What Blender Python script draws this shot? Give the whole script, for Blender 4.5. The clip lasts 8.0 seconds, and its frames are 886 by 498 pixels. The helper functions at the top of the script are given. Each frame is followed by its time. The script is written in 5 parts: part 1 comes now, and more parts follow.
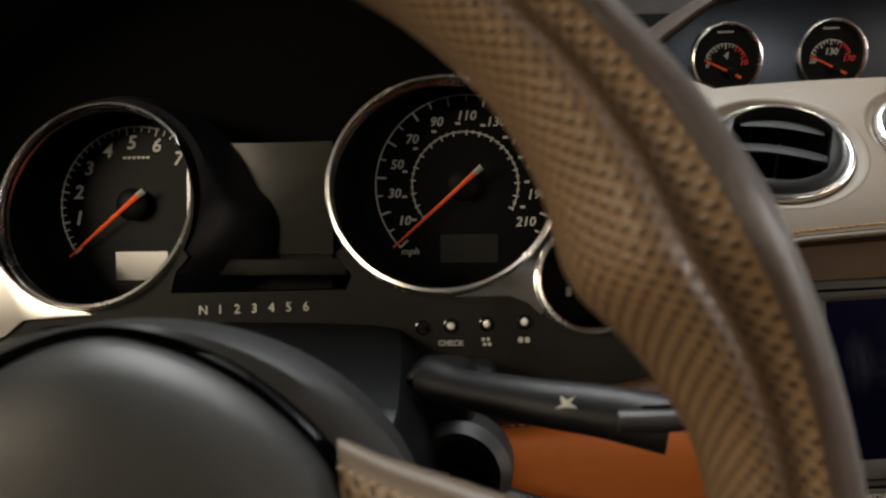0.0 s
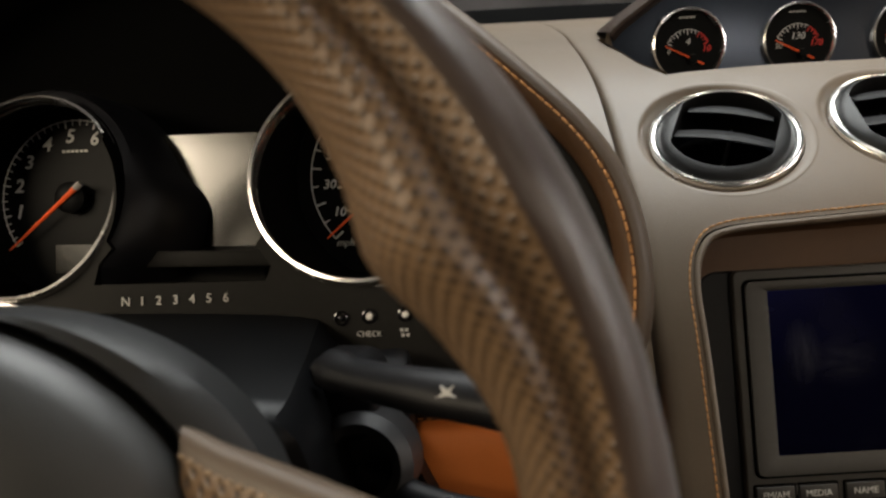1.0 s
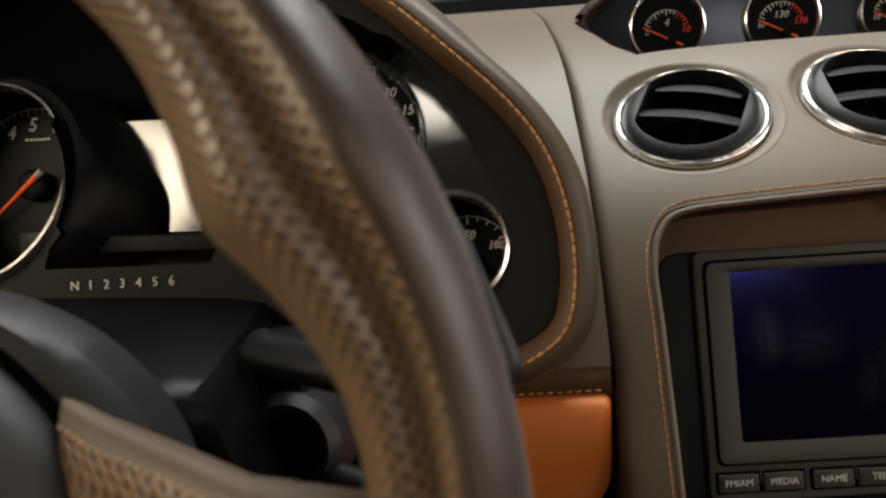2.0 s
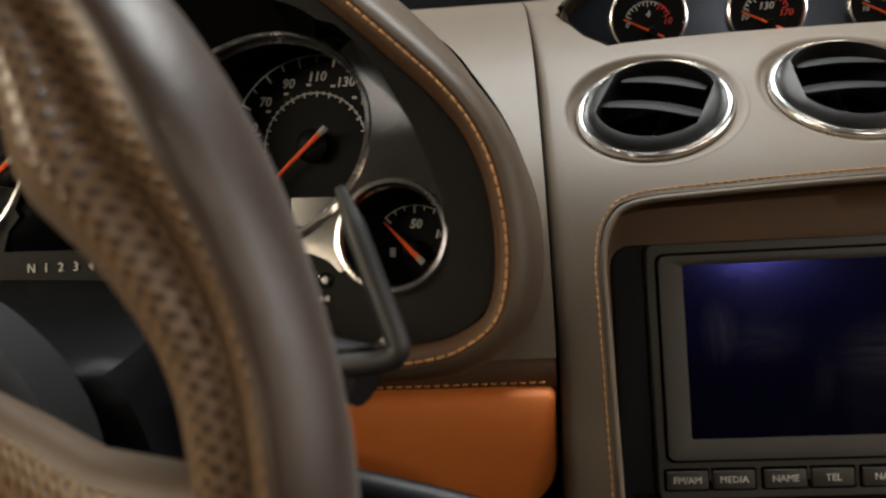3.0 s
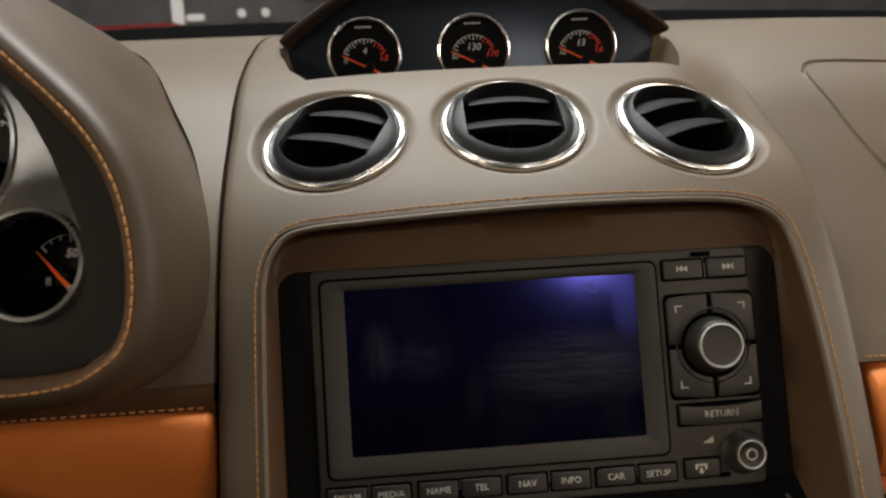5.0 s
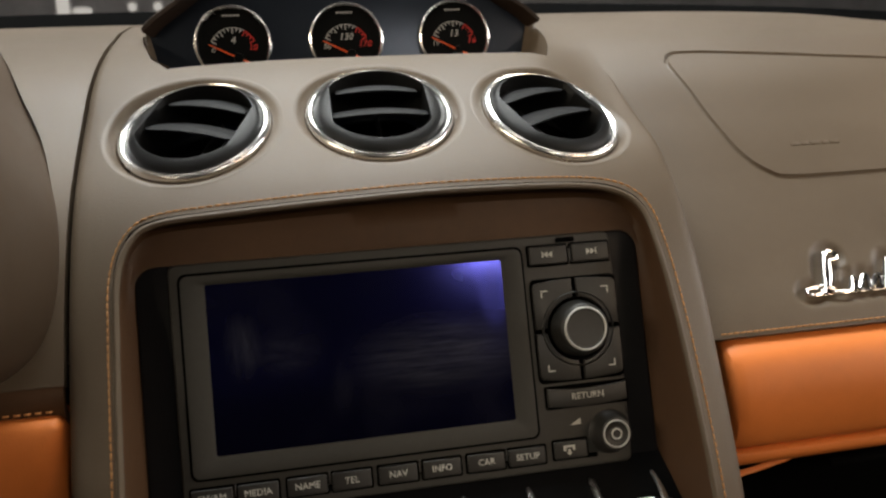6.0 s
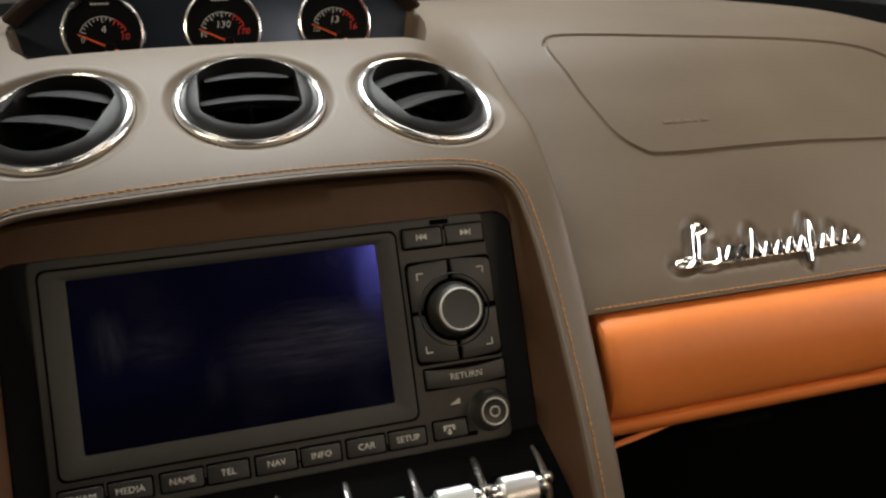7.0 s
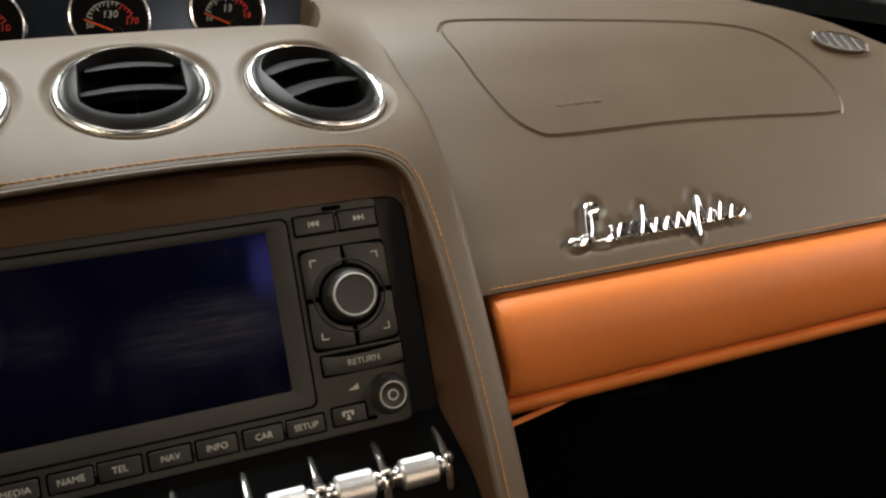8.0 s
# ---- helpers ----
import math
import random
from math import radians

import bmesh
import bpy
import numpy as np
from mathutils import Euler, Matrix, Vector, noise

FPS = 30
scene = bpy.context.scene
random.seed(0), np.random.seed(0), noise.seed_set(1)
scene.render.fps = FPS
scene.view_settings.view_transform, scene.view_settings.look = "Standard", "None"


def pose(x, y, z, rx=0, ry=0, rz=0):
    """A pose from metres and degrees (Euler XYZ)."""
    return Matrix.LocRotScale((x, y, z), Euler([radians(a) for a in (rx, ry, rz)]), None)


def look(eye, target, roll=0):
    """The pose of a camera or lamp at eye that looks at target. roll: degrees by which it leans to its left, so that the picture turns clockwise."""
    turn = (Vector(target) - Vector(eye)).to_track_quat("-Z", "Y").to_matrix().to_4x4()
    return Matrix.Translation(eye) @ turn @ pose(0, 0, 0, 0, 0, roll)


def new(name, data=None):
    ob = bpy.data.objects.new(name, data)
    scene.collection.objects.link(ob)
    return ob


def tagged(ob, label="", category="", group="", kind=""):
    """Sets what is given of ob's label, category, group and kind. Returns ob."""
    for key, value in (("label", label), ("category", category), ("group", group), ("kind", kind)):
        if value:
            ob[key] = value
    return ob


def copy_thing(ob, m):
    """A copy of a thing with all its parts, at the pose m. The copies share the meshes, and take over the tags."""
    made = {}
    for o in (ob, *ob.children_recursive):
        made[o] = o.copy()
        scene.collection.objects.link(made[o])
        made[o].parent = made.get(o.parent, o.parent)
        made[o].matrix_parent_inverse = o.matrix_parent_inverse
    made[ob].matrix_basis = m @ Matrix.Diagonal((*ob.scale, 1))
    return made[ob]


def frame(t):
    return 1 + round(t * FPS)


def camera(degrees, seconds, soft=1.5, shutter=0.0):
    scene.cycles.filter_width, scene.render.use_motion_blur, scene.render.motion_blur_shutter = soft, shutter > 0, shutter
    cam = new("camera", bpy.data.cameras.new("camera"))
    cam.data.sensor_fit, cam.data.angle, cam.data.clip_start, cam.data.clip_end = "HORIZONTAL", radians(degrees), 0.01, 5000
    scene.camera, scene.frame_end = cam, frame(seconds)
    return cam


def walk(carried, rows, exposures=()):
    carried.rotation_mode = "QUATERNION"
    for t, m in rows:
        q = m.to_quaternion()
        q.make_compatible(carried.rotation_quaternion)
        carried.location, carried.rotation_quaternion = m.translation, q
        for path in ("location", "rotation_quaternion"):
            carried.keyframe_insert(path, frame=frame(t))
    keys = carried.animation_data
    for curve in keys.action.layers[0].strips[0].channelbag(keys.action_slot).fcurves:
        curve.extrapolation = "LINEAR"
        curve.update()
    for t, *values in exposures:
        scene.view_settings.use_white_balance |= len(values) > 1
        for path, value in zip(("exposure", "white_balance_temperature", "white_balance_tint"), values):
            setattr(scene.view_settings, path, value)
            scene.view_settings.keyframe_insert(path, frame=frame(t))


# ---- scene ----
import functools

cam = camera(57.0, 8.0, soft=2.35)
PATH = [
    (0, (-0.00714, 0.02027, 0.96127), (0.09301, 1.94479, 0.42629), -2.059),
    (0.5, (0.01897, 0.02128, 0.95788), (0.07936, 1.94706, 0.42146), -2.567),
    (1, (0.04361, 0.02212, 0.95389), (0.06512, 1.94883, 0.41782), -3.075),
    (1.5, (0.06552, 0.02398, 0.94805), (0.04636, 1.95164, 0.41537), -3.624),
    (1.7, (0.07354, 0.02426, 0.94498), (0.03534, 1.95322, 0.41803), -3.904),
    (2.8, (0.11554, 0.02921, 0.93386), (-0.03706, 1.95293, 0.40847), -4.218),
    (3, (0.12755, 0.02656, 0.93324), (-0.04206, 1.94962, 0.41066), -4.123),
    (3.5, (0.15588, 0.02157, 0.93141), (0.00887, 1.94953, 0.42015), -3.470),
    (4, (0.17740, 0.01723, 0.93356), (0.13627, 1.95188, 0.42813), -2.288),
    (4.5, (0.20029, 0.01385, 0.93388), (0.26952, 1.95213, 0.44574), -1.863),
    (5, (0.22665, 0.01256, 0.93046), (0.37347, 1.95071, 0.45927), -2.311),
    (5.2, (0.23289, 0.01336, 0.92971), (0.42049, 1.94740, 0.45607), -2.359),
    (6.3, (0.25522, 0.01094, 0.92336), (0.67621, 1.90328, 0.43163), -2.114),
    (6.5, (0.26286, 0.00832, 0.92246), (0.70832, 1.89381, 0.42599), -2.362),
    (7, (0.27412, 0.00420, 0.91993), (0.80824, 1.86254, 0.40876), -2.816),
    (7.5, (0.28415, -0.00014, 0.91696), (0.89591, 1.83001, 0.39133), -3.326),
    (8, (0.29398, -0.00512, 0.91439), (0.97334, 1.79826, 0.37932), -3.652),
]
walk(cam, [(t, look(eye, target, roll)) for t, eye, target, roll in PATH])

# a long lens wide open: the near steering wheel is soft
cam.data.dof.use_dof = True
cam.data.dof.focus_distance = 0.46
cam.data.dof.aperture_fstop = 11.0

# ---- world and lights: a dim car hall seen from inside the cabin ----
world = bpy.data.worlds.new("hall")
scene.world = world
world.use_nodes = True
wbg = world.node_tree.nodes["Background"]
wbg.inputs["Color"].default_value = (0.9, 0.95, 1.0, 1)
wbg.inputs["Strength"].default_value = 0.02


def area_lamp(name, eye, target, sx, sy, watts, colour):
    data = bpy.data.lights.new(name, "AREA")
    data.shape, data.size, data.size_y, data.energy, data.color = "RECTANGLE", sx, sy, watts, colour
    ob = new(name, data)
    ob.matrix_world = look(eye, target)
    tagged(ob, "unseen area light shining into the cabin", "lamp", kind="structure")
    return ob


# area lights out of view, placed by the glints and brightness they give
area_lamp("hall_lamp_front", (0.34, 1.00, 2.5), (0.34, 0.5, 0.9), 1.3, 0.7, 57, (0.97, 1.0, 0.98))
area_lamp("hall_lamp_rear", (0.92, -1.75, 1.69), (0.3, 0.4, 0.8), 0.15, 0.08, 5.4, (1.0, 0.88, 0.72))
# added at the left window opening to brighten the wheel's grip
area_lamp("side_window_light", (-0.70, -0.06, 1.205), (0.05, 0.16, 0.90), 0.54, 0.16, 6.2, (1.0, 0.84, 0.62))
# unseen bright patch behind the driver, mirrored in the displays
area_lamp("unseen_light_behind", (-1.271, -1.247, 1.58), (-0.06, 0.43, 0.86), 0.34, 0.42, 5.2, (1.0, 0.83, 0.60))
# unseen light on the right, also fill for console flank and wheel
area_lamp("unseen_light_right", (2.5, 0.08, 1.42), (0.3, 0.28, 0.88), 1.2, 0.4, 21.0, (1.0, 0.94, 0.88))
# fill added for the orange pads and the lower leather
area_lamp("added_fill_back", (2.1, -1.3, 1.75), (0.50, 0.36, 0.75), 0.8, 0.5, 14.0, (1.0, 0.74, 0.51))


# ---- materials ----
def material(name, colour, rough=0.5, metal=0.0, spec=0.5, noise_scale=0.0, noise_amount=0.15, bump_scale=0.0, bump=0.0, rough_var=0.0,
             coat=0.0, cells=False):
    m = bpy.data.materials.new(name)
    m.use_nodes = True
    nt = m.node_tree
    p = nt.nodes["Principled BSDF"]
    p.inputs["Base Color"].default_value = (*colour, 1)
    p.inputs["Roughness"].default_value = rough
    p.inputs["Metallic"].default_value = metal
    p.inputs["Specular IOR Level"].default_value = spec
    p.inputs["Coat Weight"].default_value = coat
    p.inputs["Coat Roughness"].default_value = min(0.3, rough)
    co = nt.nodes.new("ShaderNodeTexCoord")
    if noise_scale:
        n = nt.nodes.new("ShaderNodeTexNoise")
        n.inputs["Scale"].default_value = noise_scale
        n.inputs["Detail"].default_value = 6
        nt.links.new(co.outputs["Object"], n.inputs["Vector"])
        n2 = nt.nodes.new("ShaderNodeTexNoise")
        n2.inputs["Scale"].default_value = noise_scale * 14
        n2.inputs["Detail"].default_value = 3
        nt.links.new(co.outputs["Object"], n2.inputs["Vector"])
        mul = nt.nodes.new("ShaderNodeMath")
        mul.operation = "MULTIPLY_ADD"
        mul.inputs[1].default_value = 0.4
        nt.links.new(n2.outputs["Fac"], mul.inputs[0])
        nt.links.new(n.outputs["Fac"], mul.inputs[2])
        ramp = nt.nodes.new("ShaderNodeMapRange")
        ramp.inputs["From Min"].default_value, ramp.inputs["From Max"].default_value = 0.45, 0.95
        ramp.inputs["To Min"].default_value, ramp.inputs["To Max"].default_value = 1 - noise_amount, 1 + noise_amount
        nt.links.new(mul.outputs[0], ramp.inputs["Value"])
        mix = nt.nodes.new("ShaderNodeVectorMath")
        mix.operation = "SCALE"
        mix.inputs[0].default_value = colour
        nt.links.new(ramp.outputs[0], mix.inputs["Scale"])
        nt.links.new(mix.outputs[0], p.inputs["Base Color"])
        if rough_var:
            rr = nt.nodes.new("ShaderNodeMapRange")
            rr.inputs["From Min"].default_value, rr.inputs["From Max"].default_value = 0.45, 0.95
            rr.inputs["To Min"].default_value, rr.inputs["To Max"].default_value = rough - rough_var, rough + rough_var
            nt.links.new(mul.outputs[0], rr.inputs["Value"])
            nt.links.new(rr.outputs[0], p.inputs["Roughness"])
    if bump_scale:
        if cells:
            b = nt.nodes.new("ShaderNodeTexVoronoi")
            b.feature = "DISTANCE_TO_EDGE"
            out = b.outputs["Distance"]
        else:
            b = nt.nodes.new("ShaderNodeTexNoise")
            b.inputs["Detail"].default_value = 3
            out = b.outputs["Fac"]
        b.inputs["Scale"].default_value = bump_scale
        nt.links.new(co.outputs["Object"], b.inputs["Vector"])
        bp = nt.nodes.new("ShaderNodeBump")
        bp.inputs["Strength"].default_value = bump
        bp.inputs["Distance"].default_value = 0.0006
        nt.links.new(out, bp.inputs["Height"])
        nt.links.new(bp.outputs[0], p.inputs["Normal"])
    return m


LEATHER = material("taupe_leather", (0.106, 0.0765, 0.049), 0.52, spec=0.45, noise_scale=9, noise_amount=0.10, bump_scale=900, bump=0.22, rough_var=0.06, cells=True)
BROWN = material("dark_brown_leather", (0.080, 0.042, 0.021), 0.50, spec=0.25, noise_scale=12, noise_amount=0.15, bump_scale=900, bump=0.22, rough_var=0.06, cells=True)
# darker copy of the taupe leather: the hood's shade put into the colour
SHADED_LEATHER = material("shaded_taupe_leather", (0.070, 0.0465, 0.028), 0.52, spec=0.45, noise_scale=9, noise_amount=0.10, bump_scale=900, bump=0.22, rough_var=0.06, cells=True)
ORANGE = material("orange_leather", (0.69, 0.198, 0.043), 0.50, spec=0.32, noise_scale=10, noise_amount=0.08, bump_scale=900, bump=0.30, rough_var=0.05, cells=True)
THREAD = material("orange_thread", (0.50, 0.235, 0.075), 0.7, noise_scale=400, noise_amount=0.3)
SEAM = material("brown_thread", (0.20, 0.13, 0.07), 0.7, noise_scale=400, noise_amount=0.3)
COLUMN = material("matt_black_column", (0.0035, 0.0037, 0.0042), 0.38, spec=0.10, noise_scale=30, noise_amount=0.2, bump_scale=1800, bump=0.15)
BLACK = material("black_plastic", (0.013, 0.013, 0.014), 0.45, noise_scale=20, noise_amount=0.2, bump_scale=2500, bump=0.25)
FASCIA = material("black_soft_fascia", (0.011, 0.0105, 0.0095), 0.6, spec=0.12, noise_scale=20, noise_amount=0.2, bump_scale=2200, bump=0.3)
RADIO = material("charcoal_plastic", (0.030, 0.0283, 0.0235), 0.55, noise_scale=25, noise_amount=0.15, bump_scale=2500, bump=0.2)
BUTTON = material("charcoal_button", (0.020, 0.0187, 0.016), 0.45, noise_scale=25, noise_amount=0.15)
GLOSS = material("gloss_black", (0.006, 0.006, 0.007), 0.12, noise_scale=30, noise_amount=0.2)
DISPLAY = material("gear_display_glass", (0.018, 0.017, 0.013), 0.14, spec=0.42, coat=0.42, noise_scale=30, noise_amount=0.03)
SATIN = material("satin_black_plastic", (0.006, 0.006, 0.007), 0.42, spec=0.2, noise_scale=30, noise_amount=0.2, bump_scale=1800, bump=0.2)
EYEBALL = material("vent_eyeball_plastic", (0.0065, 0.0068, 0.0072), 0.46, spec=0.26, noise_scale=30, noise_amount=0.2, bump_scale=2200, bump=0.2)
SLAT = material("vent_slat_plastic", (0.006, 0.006, 0.0066), 0.6, spec=0.18, noise_scale=30, noise_amount=0.2, bump_scale=2200, bump=0.2)
POD_TRIM = material("black_brown_leather", (0.030, 0.018, 0.012), 0.5, spec=0.3, noise_scale=14, noise_amount=0.15, bump_scale=900, bump=0.3, cells=True)
# near-black: puts the deep shade of hollows and cut-outs into the colour
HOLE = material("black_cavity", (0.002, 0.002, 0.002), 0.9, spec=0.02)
CHROME = material("chrome", (0.93, 0.92, 0.90), 0.25, metal=1.0, noise_scale=60, noise_amount=0.05, rough_var=0.04)
BADGE = material("polished_badge_chrome", (0.62, 0.61, 0.60), 0.13, metal=1.0, noise_scale=60, noise_amount=0.05)
SILVER = material("satin_silver", (0.49, 0.48, 0.46), 0.36, metal=1.0, noise_scale=40, noise_amount=0.05)
PLATE = material("brushed_trim_plate", (0.50, 0.49, 0.47), 0.20, metal=1.0, noise_scale=60, noise_amount=0.04, rough_var=0.02)
KNURL = material("knurled_satin_chrome", (0.92, 0.91, 0.89), 0.42, metal=1.0, noise_scale=60, noise_amount=0.06, rough_var=0.05)
STEEL_BLUE = material("brushed_steel_panel", (0.034, 0.042, 0.058), 0.30, metal=0.85, noise_scale=30, noise_amount=0.05, rough_var=0.02)
DIAL = material("black_dial", (0.002, 0.002, 0.002), 0.5, spec=0.08, noise_scale=40, noise_amount=0.2)
WHITE = material("white_print", (0.50, 0.50, 0.48), 0.6)
GREY_PRINT = material("grey_print", (0.50, 0.50, 0.46), 0.6)
RED_PRINT = material("red_print", (0.60, 0.03, 0.02), 0.6)
NEEDLE = material("orange_red_needle", (0.85, 0.12, 0.03), 0.35, noise_scale=60, noise_amount=0.1)
NEEDLE_GREY = material("grey_needle_tail", (0.35, 0.33, 0.31), 0.4)
AIRBAG = material("airbag_cover_plastic", (0.013, 0.0132, 0.0128), 0.48, noise_scale=14, noise_amount=0.15, bump_scale=1500, bump=0.3, rough_var=0.05)
HUB_LEATHER = material("black_grained_leather", (0.010, 0.0105, 0.011), 0.5, spec=0.35, noise_scale=14, noise_amount=0.15, bump_scale=900, bump=0.4, cells=True)
LED = material("clear_led_lens", (0.8, 0.8, 0.78), 0.25)
CARPET = material("black_carpet", (0.006, 0.006, 0.006), 0.95, spec=0.1, noise_scale=60, noise_amount=0.4)
HEADLINER = material("dark_headlining", (0.09, 0.078, 0.062), 0.9, noise_scale=30, noise_amount=0.2)
HALLWALL = material("dim_hall_wall", (0.42, 0.42, 0.43), 0.8, noise_scale=1.5, noise_amount=0.3)
HALLFLOOR = material("dim_hall_floor", (0.09, 0.09, 0.095), 0.4, noise_scale=1.5, noise_amount=0.3)


def screen_material():
    """Dark coated display glass: bluish reflections, wiped-finger smears."""
    m = material("display_glass", (0.0025, 0.0025, 0.010), 0.14)
    nt = m.node_tree
    p = nt.nodes["Principled BSDF"]
    p.inputs["Specular Tint"].default_value = (0.16, 0.17, 1.0, 1)
    p.inputs["Specular IOR Level"].default_value = 0.55
    co = nt.nodes.new("ShaderNodeTexCoord")
    mp = nt.nodes.new("ShaderNodeMapping")
    mp.inputs["Scale"].default_value = (14, 40, 1)
    nt.links.new(co.outputs["Object"], mp.inputs["Vector"])
    n = nt.nodes.new("ShaderNodeTexNoise")
    n.inputs["Scale"].default_value = 1.6
    n.inputs["Detail"].default_value = 7
    n.inputs["Distortion"].default_value = 0.2
    nt.links.new(mp.outputs[0], n.inputs["Vector"])
    r = nt.nodes.new("ShaderNodeMapRange")
    r.inputs["From Min"].default_value, r.inputs["From Max"].default_value = 0.50, 0.75
    r.inputs["To Min"].default_value, r.inputs["To Max"].default_value = 0.11, 0.14
    nt.links.new(n.outputs["Fac"], r.inputs["Value"])
    # one greasy upright smudge near the edge spreads the glint
    near = nt.nodes.new("ShaderNodeVectorMath")
    near.operation = "SUBTRACT"
    near.inputs[1].default_value = (0.0675, 0.022, 0)
    nt.links.new(co.outputs["Object"], near.inputs[0])
    shape = nt.nodes.new("ShaderNodeVectorMath")
    shape.operation = "MULTIPLY"
    shape.inputs[1].default_value = (120, 52, 0)
    nt.links.new(near.outputs[0], shape.inputs[0])
    far = nt.nodes.new("ShaderNodeVectorMath")
    far.operation = "LENGTH"
    nt.links.new(shape.outputs[0], far.inputs[0])
    grease = nt.nodes.new("ShaderNodeMapRange")
    grease.interpolation_type = "SMOOTHSTEP"
    grease.inputs["From Min"].default_value, grease.inputs["From Max"].default_value = 0.1, 1.1
    grease.inputs["To Min"].default_value, grease.inputs["To Max"].default_value = 0.13, 0.0
    nt.links.new(far.outputs["Value"], grease.inputs["Value"])
    rough = nt.nodes.new("ShaderNodeMath")
    nt.links.new(r.outputs[0], rough.inputs[0])
    nt.links.new(grease.outputs[0], rough.inputs[1])
    nt.links.new(rough.outputs[0], p.inputs["Roughness"])
    # dust wiped into streaks over the middle of the glass
    big = nt.nodes.new("ShaderNodeTexNoise")
    big.inputs["Scale"].default_value = 22
    big.inputs["Detail"].default_value = 2
    nt.links.new(co.outputs["Object"], big.inputs["Vector"])
    a = nt.nodes.new("ShaderNodeMapRange")
    a.inputs["From Min"].default_value, a.inputs["From Max"].default_value = 0.50, 0.75
    a.inputs["To Max"].default_value = 0.10
    nt.links.new(big.outputs["Fac"], a.inputs["Value"])
    total = a
    # where fingers touch: fine level wipes in the middle, upright smudges towards the driver
    for place, spread, amount, grain, seed in (((0.040, -0.002, 0), (19, 46, 0), 0.8, (28, 330, 1), 0.0), ((-0.058, 0.010, 0), (100, 52, 0), 0.5, (260, 45, 1), 3.0), ((-0.036, 0.004, 0), (50, 75, 0), 0.28, (60, 200, 1), 5.0), ((-0.012, -0.014, 0), (150, 60, 0), 0.15, (260, 60, 1), 7.0)):
        off = nt.nodes.new("ShaderNodeVectorMath")
        off.operation = "SUBTRACT"
        off.inputs[1].default_value = place
        nt.links.new(co.outputs["Object"], off.inputs[0])
        sq = nt.nodes.new("ShaderNodeVectorMath")
        sq.operation = "MULTIPLY"
        sq.inputs[1].default_value = spread
        nt.links.new(off.outputs[0], sq.inputs[0])
        ln = nt.nodes.new("ShaderNodeVectorMath")
        ln.operation = "LENGTH"
        nt.links.new(sq.outputs[0], ln.inputs[0])
        spot = nt.nodes.new("ShaderNodeMapRange")
        spot.interpolation_type = "SMOOTHSTEP"
        spot.inputs["From Min"].default_value, spot.inputs["From Max"].default_value = 0.15, 1.1
        spot.inputs["To Min"].default_value, spot.inputs["To Max"].default_value = amount, 0.0
        nt.links.new(ln.outputs["Value"], spot.inputs["Value"])
        mp2 = nt.nodes.new("ShaderNodeMapping")
        mp2.inputs["Scale"].default_value = grain
        mp2.inputs["Location"].default_value = (seed, seed, seed)
        nt.links.new(co.outputs["Object"], mp2.inputs["Vector"])
        fine = nt.nodes.new("ShaderNodeTexNoise")
        fine.inputs["Scale"].default_value = 1.0
        fine.inputs["Detail"].default_value = 6
        fine.inputs["Roughness"].default_value = 0.65
        fine.inputs["Distortion"].default_value = 0.5
        nt.links.new(mp2.outputs[0], fine.inputs["Vector"])
        b = nt.nodes.new("ShaderNodeMapRange")
        b.inputs["From Min"].default_value, b.inputs["From Max"].default_value = 0.27, 0.72
        nt.links.new(fine.outputs["Fac"], b.inputs["Value"])
        mul = nt.nodes.new("ShaderNodeMath")
        mul.operation = "MULTIPLY_ADD"
        nt.links.new(spot.outputs[0], mul.inputs[0])
        nt.links.new(b.outputs[0], mul.inputs[1])
        nt.links.new(total.outputs[0], mul.inputs[2])
        total = mul
    mx = nt.nodes.new("ShaderNodeMix")
    mx.data_type = "RGBA"
    mx.inputs["A"].default_value = (0.0019, 0.0019, 0.0075, 1)
    mx.inputs["B"].default_value = (0.060, 0.063, 0.074, 1)
    nt.links.new(total.outputs[0], mx.inputs["Factor"])
    nt.links.new(mx.outputs["Result"], p.inputs["Base Color"])
    return m


